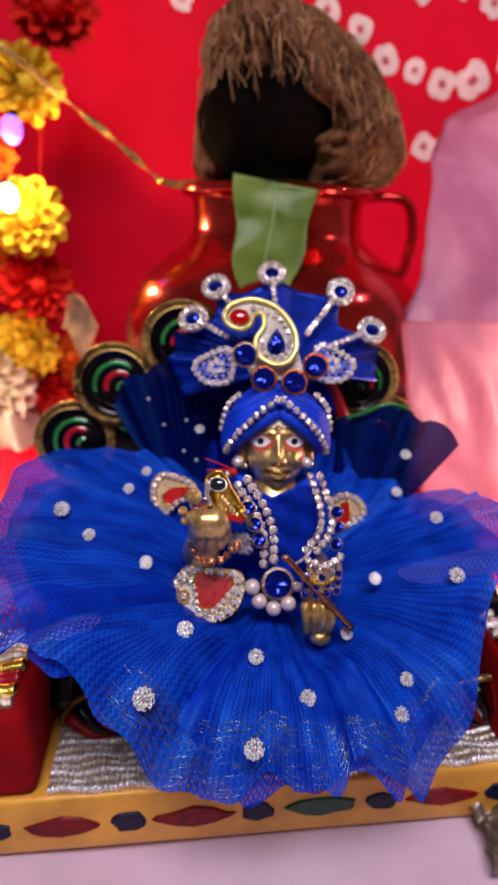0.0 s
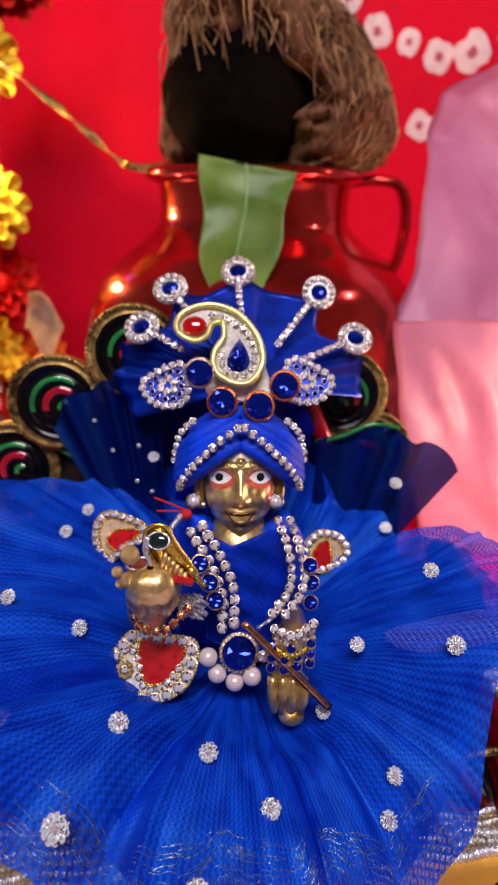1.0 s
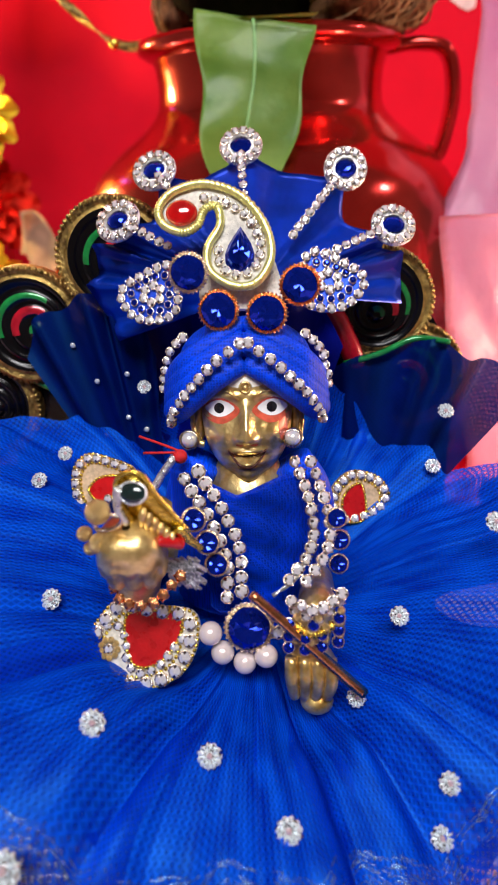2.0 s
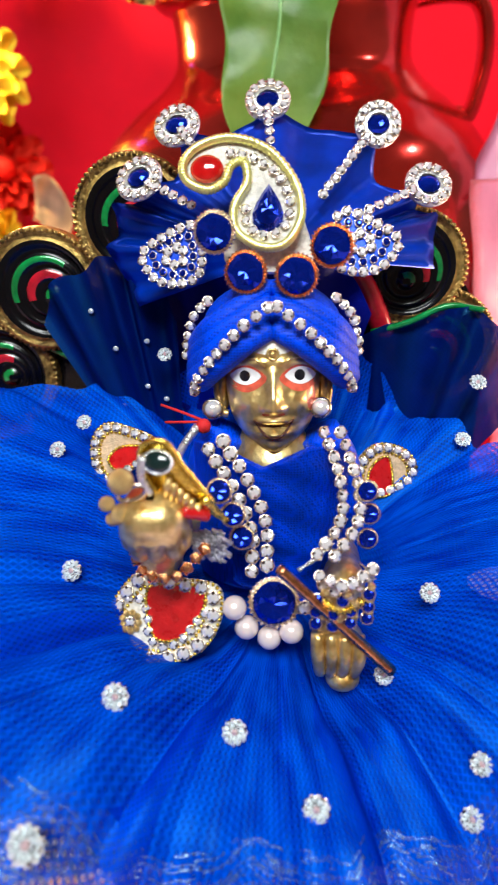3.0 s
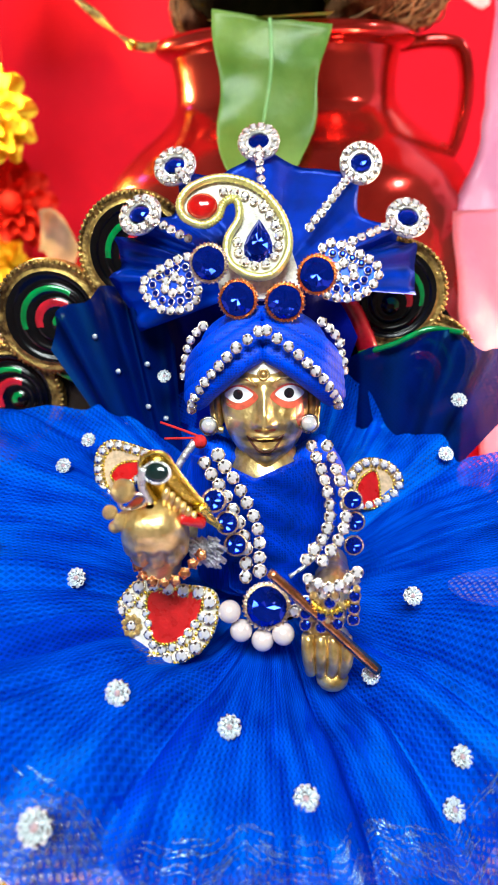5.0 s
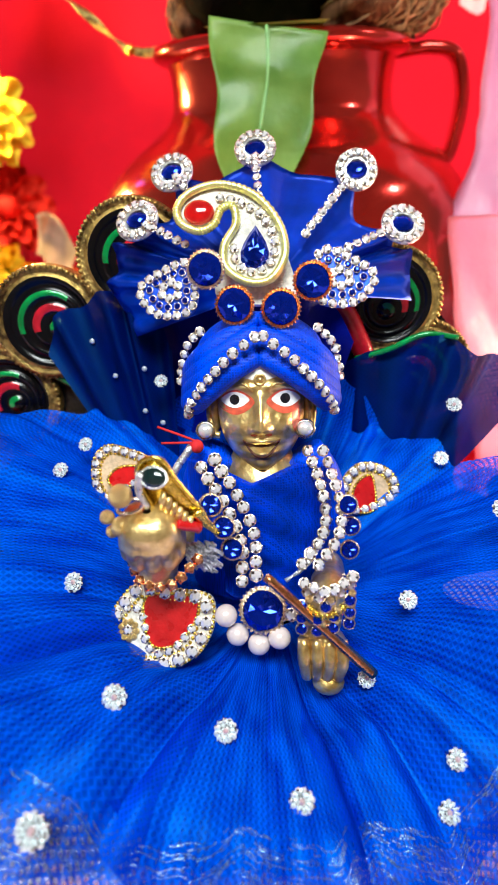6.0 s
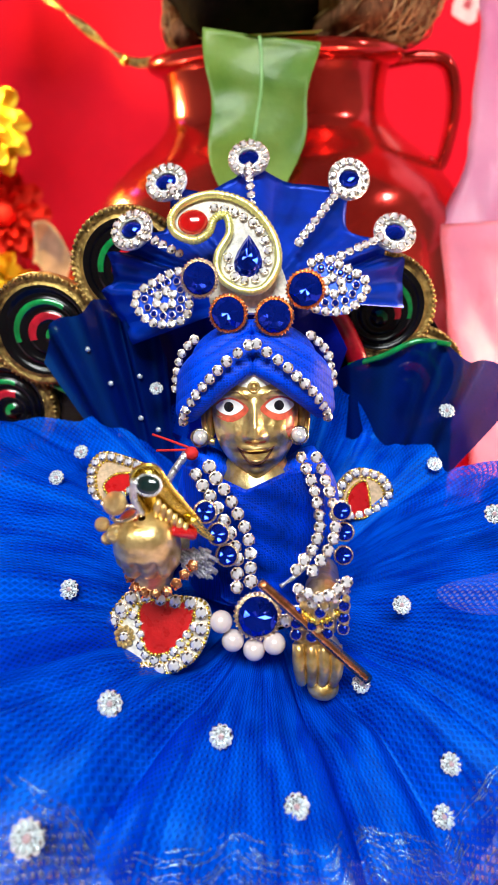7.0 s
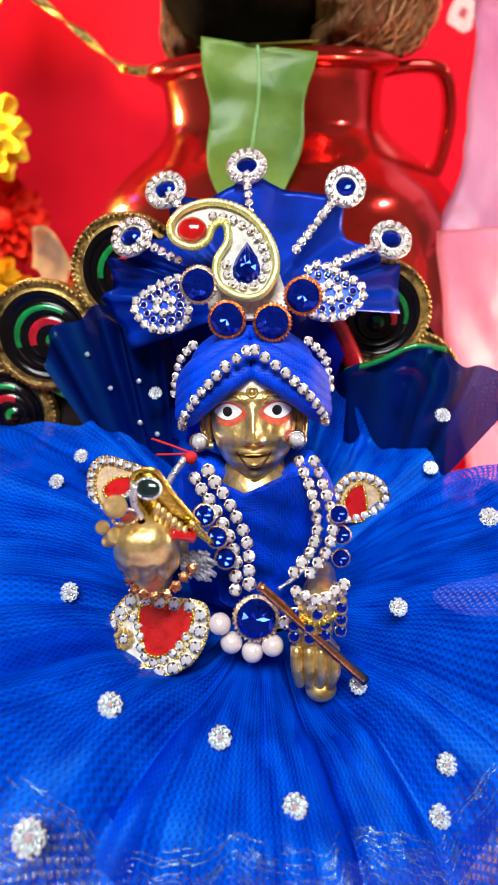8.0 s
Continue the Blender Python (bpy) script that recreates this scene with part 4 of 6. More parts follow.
def make_skirt():
    t = thing("net_skirt", (0.022, 0.31, -0.06), "blue sheer net skirt with pleats spread over the throne", "skirt")
    bm = bmesh.new()
    sheet(bm, lambda u, v: skirt_point(-180 + 360 * u, v * (0.84 + 0.08 * max(0.0, min(1.0, (abs(360 * u - 180) - 48) / 25))), 0, -0.0035), 240, 18)
    part("lining", bm, BLUE_LINING, t, "dark blue lining cloth")
    for layer, mat in ((0, BLUE_NET), (1, BLUE_NET_FINE), (2, NET_TOP)):
        bm = bmesh.new()
        shorter = (0.91, 0.97, 1.0)[layer]
        sheet(bm, lambda u, v: skirt_point(-180 + 360 * u, v * (shorter if abs(u - 0.5) < 0.19 else shorter + (1 - shorter) * min(1.0, (abs(u - 0.5) - 0.19) / 0.06)), layer, 0.0012 * layer), 520, 34, uv=lambda u, v: (u * 0.60, v * 0.11))
        part("net_layer", bm, mat, t)
    # upright net panels behind, against the throne; shade is put into their colour
    for k, (x0, z0, w, h, lean, y0, mat) in enumerate(((-0.026, 0.020, 0.040, 0.062, -0.22, 0.354, SHADED_NET), (0.066, 0.008, 0.060, 0.055, 0.20, 0.361, SHADED_NET), (0.012, 0.010, 0.070, 0.078, -0.06, 0.362, BLUE_LINING))):
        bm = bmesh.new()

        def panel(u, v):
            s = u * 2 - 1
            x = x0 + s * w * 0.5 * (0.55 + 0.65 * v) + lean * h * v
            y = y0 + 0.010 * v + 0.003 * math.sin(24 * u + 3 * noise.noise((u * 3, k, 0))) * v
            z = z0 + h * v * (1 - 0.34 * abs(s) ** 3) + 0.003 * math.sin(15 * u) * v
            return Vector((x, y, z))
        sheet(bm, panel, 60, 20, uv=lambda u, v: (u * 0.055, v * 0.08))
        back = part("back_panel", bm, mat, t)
        if k == 0:
            for i, (u, v) in enumerate(((0.28, 0.25), (0.62, 0.34), (0.40, 0.56), (0.74, 0.66), (0.30, 0.80), (0.82, 0.30))):
                bm = bmesh.new()
                sphere(bm, Matrix.Translation(panel(u, v) + Vector((0, -0.0012, 0))) @ Matrix.Diagonal((1, 0.5, 1, 1)), 0.0010, 10, 6)
                part("sequin", bm, SEQUIN, back)
    # pale satin that shows where only one net covers it
    for d0, d1, f0, f1 in ((62, 71, 0.50, 1.0), (-45, -38, 0.74, 1.0)):
        bm = bmesh.new()
        sheet(bm, lambda u, v: skirt_point(d0 + (d1 - d0) * u, f0 + (f1 - f0) * (0.5 + (v - 0.5) * math.sin(math.pi * (0.04 + 0.92 * u)) ** 0.6), 2, 0.0014), 30, 10)
        part("satin_inset", bm, PALE_SATIN, t, "pale pink satin under the net")
    # broken metallic threads woven across the front hem
    rnd = random.Random(21)
    bm = bmesh.new()
    for row in range(34):
        f0 = 0.82 + 0.0052 * row
        deg = -30 + rnd.uniform(0, 8)
        while deg < 44:
            run = rnd.uniform(0.8, 5)
            k = max(3, int(run * 2))
            tube(bm, [skirt_point(deg + run * i / k, f0 + 0.003 * math.sin(deg + i), 2, 0.0028) for i in range(k + 1)], rnd.uniform(0.00005, 0.00012), 4, cap=False)
            deg += run + rnd.uniform(0.5, 9)
    tagged(part("metallic_thread", bm, THREAD_SILVER, t, "silvery blue metallic threads"), kind="stuff")
    return t


make_skirt()


# ---- small jewellery pieces, one mesh for all alike ----
def stone_mesh(name, sides, mats, cup=True):
    """A cut stone of radius 1 in a claw cup."""
    bm = bmesh.new()
    m = Matrix.Identity(4)
    rings = []
    for r, h, turn in ((0.86, 0.12, 0.0), (0.72, 0.40, 0.5), (0.36, 0.56, 0.0)):
        rings.append([bm.verts.new((r * math.cos(math.tau * (k + turn) / sides), r * math.sin(math.tau * (k + turn) / sides), h + 0.09 * (k % 2))) for k in range(sides)])
    for lo, hi, shift in ((rings[0], rings[1], 0), (rings[1], rings[2], 1)):
        for k in range(sides):
            k1 = (k + 1) % sides
            a, b, c, d = (lo[k], lo[k1], hi[k], hi[k1]) if shift == 0 else (lo[k], lo[k1], hi[k1], hi[(k + 2) % sides])
            # some facets coloured dark to imitate the refracted sparkle
            bm.faces.new((a, b, c)).material_index = 2 if len(mats) > 2 and (k * 3 + shift) % 4 == 0 else 0
            bm.faces.new((b, d, c)).material_index = 2 if len(mats) > 2 and (k + 2 * shift) % 4 in (1, 2) and shift == 0 else 0
    bm.faces.new(rings[2])
    if cup:
        lathe(bm, [(0.55, -0.45), (0.96, -0.25), (1.0, 0.18), (0.84, 0.24)], m, sides, [1, 1, 1])
        for k in range(4):
            a = math.tau * (k + 0.5) / 4
            block(bm, Matrix.Rotation(a, 4, "Z") @ Matrix.Translation((0.86, 0, 0.32)), (0.22, 0.20, 0.36), mat=1)
    return finish(bm, name, mats, False)


CRYSTAL_MESH = stone_mesh("rhinestone", 8, [CRYSTAL, CUP, CRYSTAL_DARK])
ROUND_BLUE = stone_mesh("blue_stone", 12, [BLUE_STONE, CUP])


def gem_facets(bm, n):
    """A cushion of many small tilted facets, radius 1."""
    rnd = random.Random(5)
    rings = []
    for r, h, turn in ((0.97, 0.0, 0.0), (0.90, 0.24, 0.5), (0.64, 0.36, 0.0), (0.34, 0.40, 0.5)):
        rings.append([bm.verts.new((r * math.cos(math.tau * (k + turn) / n), r * math.sin(math.tau * (k + turn) / n), h + rnd.uniform(-0.085, 0.085))) for k in range(n)])
    mid = bm.verts.new((0, 0, 0.36))
    for lo, hi in zip(rings, rings[1:]):
        up = lo is rings[1]
        for k in range(n):
            k1 = (k + 1) % n
            if not up:
                bm.faces.new((lo[k], lo[k1], hi[k]))
                bm.faces.new((lo[k1], hi[k1], hi[k]))
            else:
                bm.faces.new((lo[k], lo[k1], hi[k1]))
                bm.faces.new((lo[k], hi[k1], hi[k]))
    for k in range(n):
        bm.faces.new((rings[-1][k], rings[-1][(k + 1) % n], mid))


def claw_gem_mesh(rim):
    bm = bmesh.new()
    m = Matrix.Identity(4)
    gem_facets(bm, 12)
    prof = ((0.98, -0.18), (1.06, -0.05), (1.08, 0.14), (1.00, 0.26), (0.88, 0.29))
    sheet(bm, lambda u, v: Vector(((prof[round(v * 4)][0] * (1 + 0.045 * math.cos(30 * math.tau * u))) * math.cos(math.tau * u), (prof[round(v * 4)][0] * (1 + 0.045 * math.cos(30 * math.tau * u))) * math.sin(math.tau * u),
                                   prof[round(v * 4)][1] - (0.10 * (1 - math.cos(30 * math.tau * u)) * 0.5 if v > 0.6 else 0.0))), 180, 4, mat=1, closed_u=True)
    lathe(bm, [(0.2, -0.2), (1.0, -0.2), (1.04, -0.05), (0.92, 0.0)], m, 24, [1, 1, 1])
    return finish(bm, "claw_gem", [BLUE_STONE, rim], False)


CLAW_COPPER, CLAW_CUP = claw_gem_mesh(COPPER_WIRE), claw_gem_mesh(CUP)


def bead_mesh(name, mat):
    bm = bmesh.new()
    sphere(bm, Matrix.Identity(4), 1.0, 18, 12)
    return finish(bm, name, mat)


STUD_DOME = bead_mesh("crystal", CRYSTAL)
PEARL_MESH, GOLD_BEAD = bead_mesh("pearl", PEARL), bead_mesh("gold_bead", BRASS)


def piece(name, mesh, parent, p, size, normal=TO_VIEW, spin=0.0):
    ob = new(name, mesh)
    attach(ob, parent)
    ob.matrix_basis = facing(p, normal, size, spin)
    return ob


def stone_row(parent, points, size, step, normal=TO_VIEW, name="rhinestone", mesh=None, jitter=0.00015):
    rnd = random.Random(len(points) * 31 + int(points[0][0] * 1e5))
    for p, d in even(points, step):
        n = Vector(normal) + Vector((rnd.uniform(-0.25, 0.25), 0, rnd.uniform(-0.25, 0.25)))
        piece(name, mesh or CRYSTAL_MESH, parent, p + Vector((rnd.uniform(-1, 1), rnd.uniform(-1, 1), rnd.uniform(-1, 1))) * jitter, size * rnd.uniform(0.92, 1.06), n, rnd.uniform(0, 1.5))


# sequin rosettes sewn on the net
def rosette_mesh():
    """A flower of eleven small petals round a raised boss, radius 1."""
    bm = bmesh.new()

    def fn(u, v):
        a = math.tau * u
        petal = abs(math.cos(5.5 * a))
        r = v * (0.86 + 0.14 * petal * v)
        h = -0.02 if v < 0.36 else 0.06 + 0.24 * petal * math.sin(math.pi * min(1.0, (v - 0.3) / 0.7)) ** 0.8
        return Vector((r * math.cos(a), r * math.sin(a), h))
    sheet(bm, lambda u, v: fn(u, 0.02 + 0.98 * v), 44, 10, closed_u=True)
    rnd = random.Random(8)
    for f in bm.faces:
        # scattered dark faces paint in the glitter
        f.material_index = 1 if rnd.random() < 0.22 else 0
    gem = bmesh.ops.create_icosphere(bm, subdivisions=1, radius=0.26, matrix=Matrix.Translation((0, 0, 0.06)))
    for f in {f for w in gem["verts"] for f in w.link_faces}:
        f.material_index = 2
    return finish(bm, "rosette", [SEQUIN, CRYSTAL_DARK, ROSE_CRYSTAL], False)


ROSETTE = rosette_mesh()
for x, y, z, r in ((0.015, 0.257, -0.001, 0.0041), (-0.011, 0.255, 0.010, 0.0043), (-0.020, 0.226, 0.006, 0.0052), (0.034, 0.245, -0.012, 0.0042), (-0.032, 0.287, 0.018, 0.0040),
                   (0.051, 0.280, -0.006, 0.0036), (0.070, 0.253, -0.022, 0.0040), (-0.047, 0.323, 0.034, 0.0036), (-0.018, 0.352, 0.054, 0.0034), (0.084, 0.358, 0.043, 0.0038),
                   (0.072, 0.260, -0.010, 0.0038), (0.091, 0.280, 0.023, 0.0044), (0.080, 0.350, 0.026, 0.0036), (0.0160, 0.2210, -0.0070, 0.0046),
                   (-0.070, 0.300, 0.034, 0.0048), (-0.054, 0.285, 0.012, 0.0036), (-0.040, 0.330, 0.040, 0.0034), (0.062, 0.290, 0.014, 0.0036), (0.086, 0.300, 0.038, 0.0038)):
    dx, dy = x - WAIST.x, y - WAIST.y
    deg, far = math.degrees(math.atan2(dx, -dy)), math.hypot(dx, dy)
    if abs(deg) < 105:
        near = min((skirt_point(deg, k / 60, 2, 0.0024) for k in range(5, 61)), key=lambda q: abs(math.hypot(q.x - WAIST.x, q.y - WAIST.y) - far))
        z = max(z, near.z + 0.0010)
    ob = tagged(new("sequin_rosette", ROSETTE), "round silver sequin rosette sewn on the blue net", "sequin", "rosettes on the skirt")
    ob.matrix_basis = facing((x, y - 0.001, z + 0.0015), (0.02, -0.7, 0.72), r * 0.75, x * 40)


# ---- the statue: one plain mesh ----
HEAD = pose(0.0193, 0.3270, 0.0588, -20, 0, 5) @ Matrix.Diagonal((0.92, 1.0, 0.88, 1))


def face_width(z):
    return 0.0143 * (1 - 0.10 * (z / 0.02) ** 2) if z > 0 else 0.0143 * max(0.02, 1 - (min(0.0238, -z) / 0.0240) ** 2.4) ** 0.62


def head_surface(x, z):
    """Depth of the face at x across and z up, in head metres."""
    w = face_width(z) + 0.0001
    q = max(0.0, 1 - (x / w) ** 2)
    d = 0.0125 * math.sqrt(q) * (1 - (0.25 if z > 0 else 0.42) * (abs(z) / 0.024) ** 3)
    d += 0.0042 * math.exp(-(x / 0.0021) ** 2) * max(0.0, min(1.0, (0.004 - z) / 0.010)) * (1 if z > -0.0095 else math.exp(-((z + 0.0095) / 0.0013) ** 2))
    d += 0.0018 * math.exp(-((abs(x) - 0.0024) / 0.0013) ** 2 - ((z + 0.0088) / 0.0016) ** 2)
    d -= 0.0016 * math.exp(-((abs(x) - 0.0068) / 0.0042) ** 2 - ((z - 0.0006) / 0.0028) ** 2)
    d += 0.0008 * math.exp(-((abs(x) - 0.0070) / 0.0055) ** 2 - ((z - 0.0046) / 0.0010) ** 2)
    d += 0.0012 * math.exp(-((abs(x) - 0.0072) / 0.0036) ** 2 - ((z + 0.0075) / 0.0036) ** 2)
    d += 0.0016 * math.exp(-(x / 0.0048) ** 2 - ((z + 0.0130 - 0.03 * abs(x)) / 0.0010) ** 2)
    d += 0.0024 * math.exp(-(x / 0.0042) ** 2 - ((z + 0.0172 - 0.05 * abs(x)) / 0.0011) ** 2)
    d -= 0.0014 * math.exp(-(x / 0.0050) ** 2 - ((z + 0.0147 - 0.06 * abs(x)) / 0.0006) ** 2)
    d += 0.0016 * math.exp(-(x / 0.0040) ** 2 - ((z + 0.0212) / 0.0026) ** 2)
    return -d


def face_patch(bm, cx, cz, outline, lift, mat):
    rings = [1.0, 0.66, 0.33]
    grid = []
    for f in rings:
        grid.append([bm.verts.new(HEAD @ Vector((cx + a * f, head_surface(cx + a * f, cz + b * f) - lift * (0.6 + 0.4 * (1 - f)), cz + b * f))) for a, b in outline])
    mid = bm.verts.new(HEAD @ Vector((cx, head_surface(cx, cz) - lift, cz)))
    n = len(outline)
    for a, b in zip(grid, grid[1:]):
        for i in range(n):
            bm.faces.new((a[i], a[(i + 1) % n], b[(i + 1) % n], b[i])).material_index = mat
    for i in range(n):
        bm.faces.new((grid[-1][i], grid[-1][(i + 1) % n], mid)).material_index = mat


def almond(w, h, n=22):
    return [(w * math.cos(math.tau * i / n), h * math.sin(math.tau * i / n) * (1 - 0.45 * math.cos(math.tau * i / n) ** 2)) for i in range(n)]


def make_statue():
    bm = bmesh.new()
    # head: face grid in front, ball behind

    def face(u, v):
        z = -0.0232 + 0.0440 * v
        w = face_width(z)
        x = w * math.sin((u - 0.5) * math.pi)
        return HEAD @ Vector((x, head_surface(x, z), z))
    sheet(bm, face, 90, 90)
    sphere(bm, HEAD @ Matrix.Translation((0, 0.004, 0.004)) @ Matrix.Diagonal((0.0145, 0.013, 0.020, 1)), 1.0, 28, 18)
    # ears
    for s in (-1, 1):
        tube(bm, [HEAD @ Vector(q) for q in spline([(s * 0.0135, 0.001, 0.004), (s * 0.0162, 0.002, 0.003), (s * 0.0172, 0.001, -0.004), (s * 0.0160, 0.000, -0.011), (s * 0.0140, 0.000, -0.012)], 18)], 0.0012, 8)
        sphere(bm, HEAD @ Matrix.Translation((s * 0.0152, 0.001, -0.004)) @ Matrix.Diagonal((0.002, 0.002, 0.007, 1)), 1.0, 12, 8)
        # painted eyes
        face_patch(bm, s * 0.0080, 0.0000, almond(0.0062, 0.0041), 0.0002, 3)
        face_patch(bm, s * 0.0081, 0.0008, almond(0.0047, 0.0027), 0.0006, 1)
        face_patch(bm, s * 0.0080 - 0.0002, 0.0009, [(0.0016 * math.cos(math.tau * k / 16), 0.0017 * math.sin(math.tau * k / 16)) for k in range(16)], 0.0010, 2)
        tube(bm, [HEAD @ Vector((s * x, head_surface(x, z) - 0.0003, z)) for x, z in ((0.0022, 0.0036), (0.0048, 0.0058), (0.0082, 0.0065), (0.0112, 0.0050), (0.0128, 0.0022))], 0.0004, 6)
    # forehead highlight, laid on as a pale patch
    face_patch(bm, 0, 0.0118, [(0.0086 * math.cos(math.tau * k / 24), 0.0048 * math.sin(math.tau * k / 24)) for k in range(24)], 0.00012, 5)
    for rise, base in ((0.0022, -0.0148), (0.0056, -0.0182)):
        tube(bm, [HEAD @ Vector((x, head_surface(x, z) - 0.00015, z)) for x, z in ((0.0058 * k / 8, base + rise * (k / 8) ** 2) for k in range(-8, 9))], lambda q: 0.00018 + 0.0003 * math.sin(math.pi * q), 6, mat=4)
    face_patch(bm, 0.0112, -0.0060, [(0.0015 * math.cos(math.tau * k / 16), 0.0045 * math.sin(math.tau * k / 16)) for k in range(16)], 0.0001, 3)
    for x in (-0.0022, 0.0022):
        face_patch(bm, x, -0.0108, [(0.0012 * math.cos(math.tau * k / 12), 0.0005 * math.sin(math.tau * k / 12)) for k in range(12)], 0.0001, 3)
    face_patch(bm, 0, -0.0165, [(0.0040 * math.cos(math.tau * k / 22), 0.0006 * math.sin(math.tau * k / 22) + 0.0016 * math.cos(math.tau * k / 22) ** 2) for k in range(22)], 0.0003, 0)
    tube(bm, [HEAD @ Vector((0.0016 * math.cos(k), head_surface(0, 0.0072) - 0.0003, 0.0072 + 0.0016 * math.sin(k))) for k in (math.tau * j / 16 for j in range(16))], 0.0004, 6, closed=True)
    sphere(bm, HEAD @ Matrix.Translation((0, head_surface(0, 0.0072), 0.0072)), 0.0011, 10, 8)
    # neck and trunk
    tube(bm, [Vector(p) for p in ((0.0195, 0.323, 0.045), (0.0195, 0.322, 0.034), (0.0195, 0.322, 0.016))], lambda s: 0.0085 + 0.008 * s, 20)
    sphere(bm, Matrix.Translation((0.0195, 0.324, 0.016)) @ Matrix.Diagonal((0.021, 0.015, 0.026, 1)), 1.0, 24, 16)
    # raised arm with a closed fist, and the arm that leans on the lap
    tube(bm, spline([(-0.001, 0.318, 0.028), (-0.012, 0.305, 0.016), (-0.009, 0.292, 0.022), (-0.0055, 0.286, 0.036)], 20), lambda s: 0.0078 - 0.002 * s, 16)
    knuckles = pose(-0.0050, 0.2800, 0.0410, 14, 0, 6)

    def fist(u, v):
        a, e = math.tau * u, math.pi * (v - 0.5)

        def soft(c, k):
            return math.copysign(abs(c) ** k, c)
        x, y, z = soft(math.cos(a), 0.72) * soft(math.cos(e), 0.62), soft(math.sin(a), 0.72) * soft(math.cos(e), 0.62), soft(math.sin(e), 0.75)
        front = max(0.0, -y)
        low = max(0.0, min(1.0, (0.18 - z) / 0.2))
        y += front * (0.26 * low * abs(math.sin(1.9 * math.pi * x)) ** 6 - 0.07 * math.exp(-((z - 0.12) / 0.13) ** 2) + 0.05 * math.exp(-((z + 0.15) / 0.08) ** 2))
        return knuckles @ Vector((0.0083 * x * (1 - 0.06 * z), 0.0075 * y, 0.0094 * z))
    sheet(bm, lambda u, v: fist(u, 0.01 + 0.98 * v), 96, 48, closed_u=True)
    tube(bm, spline([(0.040, 0.314, 0.006), (0.0405, 0.302, 0.010), (0.0400, 0.2920, 0.015), (0.0388, 0.2850, 0.009)], 20), lambda s: 0.0056 - 0.0006 * s, 16)
    sphere(bm, pose(0.0388, 0.2830, 0.003, 10, 0, -6) @ Matrix.Diagonal((0.0070, 0.0052, 0.0078, 1)), 1.0, 24, 16)
    for k in range(4):
        x = 0.0336 + 0.0034 * k
        c = 0.0388 + (x - 0.0387) * 0.85
        tube(bm, spline([(x, 0.2800, 0.0085), (x + 0.0003, 0.2772, 0.003), (c, 0.2778, -0.0030), (c, 0.2805, -0.0055)], 12), lambda s: 0.0017 + 0.0002 * math.sin(7 * s), 10)
    sphere(bm, pose(0.0405, 0.2800, -0.0075) @ Matrix.Diagonal((0.0046, 0.0040, 0.0036, 1)), 1.0, 16, 10)
    single("brass_statue", bm, [BRASS, WHITE_PAINT, BLACK_PAINT, RED_PAINT, LIP, BRASS_HIGHLIGHT], "small polished brass statue dressed in blue cloth", "statue")


make_statue()


# ---- clothes and jewels on the statue ----
def make_tunic():
    t = thing("wrap_tunic", (0.02, 0.315, 0.0), "blue woven wrap tunic crossing over the chest", "tunic")
    for s, lo, hi in ((-1, -0.0215, 0.012), (1, -0.010, 0.0215)):
        bm = bmesh.new()

        def flap(u, v):
            dx = lo + (hi - lo) * u
            neck = 0.0068 * max(0.0, 1 - abs(dx + 0.001) / 0.0125)
            top, bottom = 0.0508 - neck - 0.0035 * (abs(dx) / 0.02) ** 2, 0.004
            if s > 0:
                bottom += 0.008 * max(0.0, 1 - abs(dx + 0.010) / 0.02) - 0.004
            z = top + (bottom - top) * v
            y = 0.3185 - 0.0165 * math.sqrt(max(0.0, 1 - (dx / 0.0235) ** 2)) - 0.0040 * v
            fold = 0.0006 * math.sin(500 * (dx * s * 0.6 + z) + 2)
            if s > 0:
                y -= 0.0012 + fold + 0.0008 * math.exp(-((u - 0.08) / 0.06) ** 2)
            return Vector((0.0195 + dx, y, z))
        sheet(bm, flap, 40, 36)
        bmesh.ops.solidify(bm, geom=bm.faces[:], thickness=0.0008)
        part("flap", bm, BLUE_WEAVE, t)
    for s in (-1, 1):
        bm = bmesh.new()
        tube(bm, spline([(0.0195 + s * 0.013, 0.322, 0.044), (0.0195 + s * 0.0185, 0.321, 0.034), (0.0195 + s * 0.0195, 0.319, 0.020)], 16), lambda q: 0.0062 + 0.001 * q, 16)
        part("sleeve", bm, BLUE_WEAVE, t)
    bm = bmesh.new()
    tube(bm, spline([(0.0385, 0.3010, 0.0255), (0.034, 0.2975, 0.0195), (0.028, 0.2950, 0.0155)], 20), 0.0006, 6, ribs=0.2, rib_len=0.001)
    part("piping", bm, SILVER, t, "silver piping")


make_tunic()


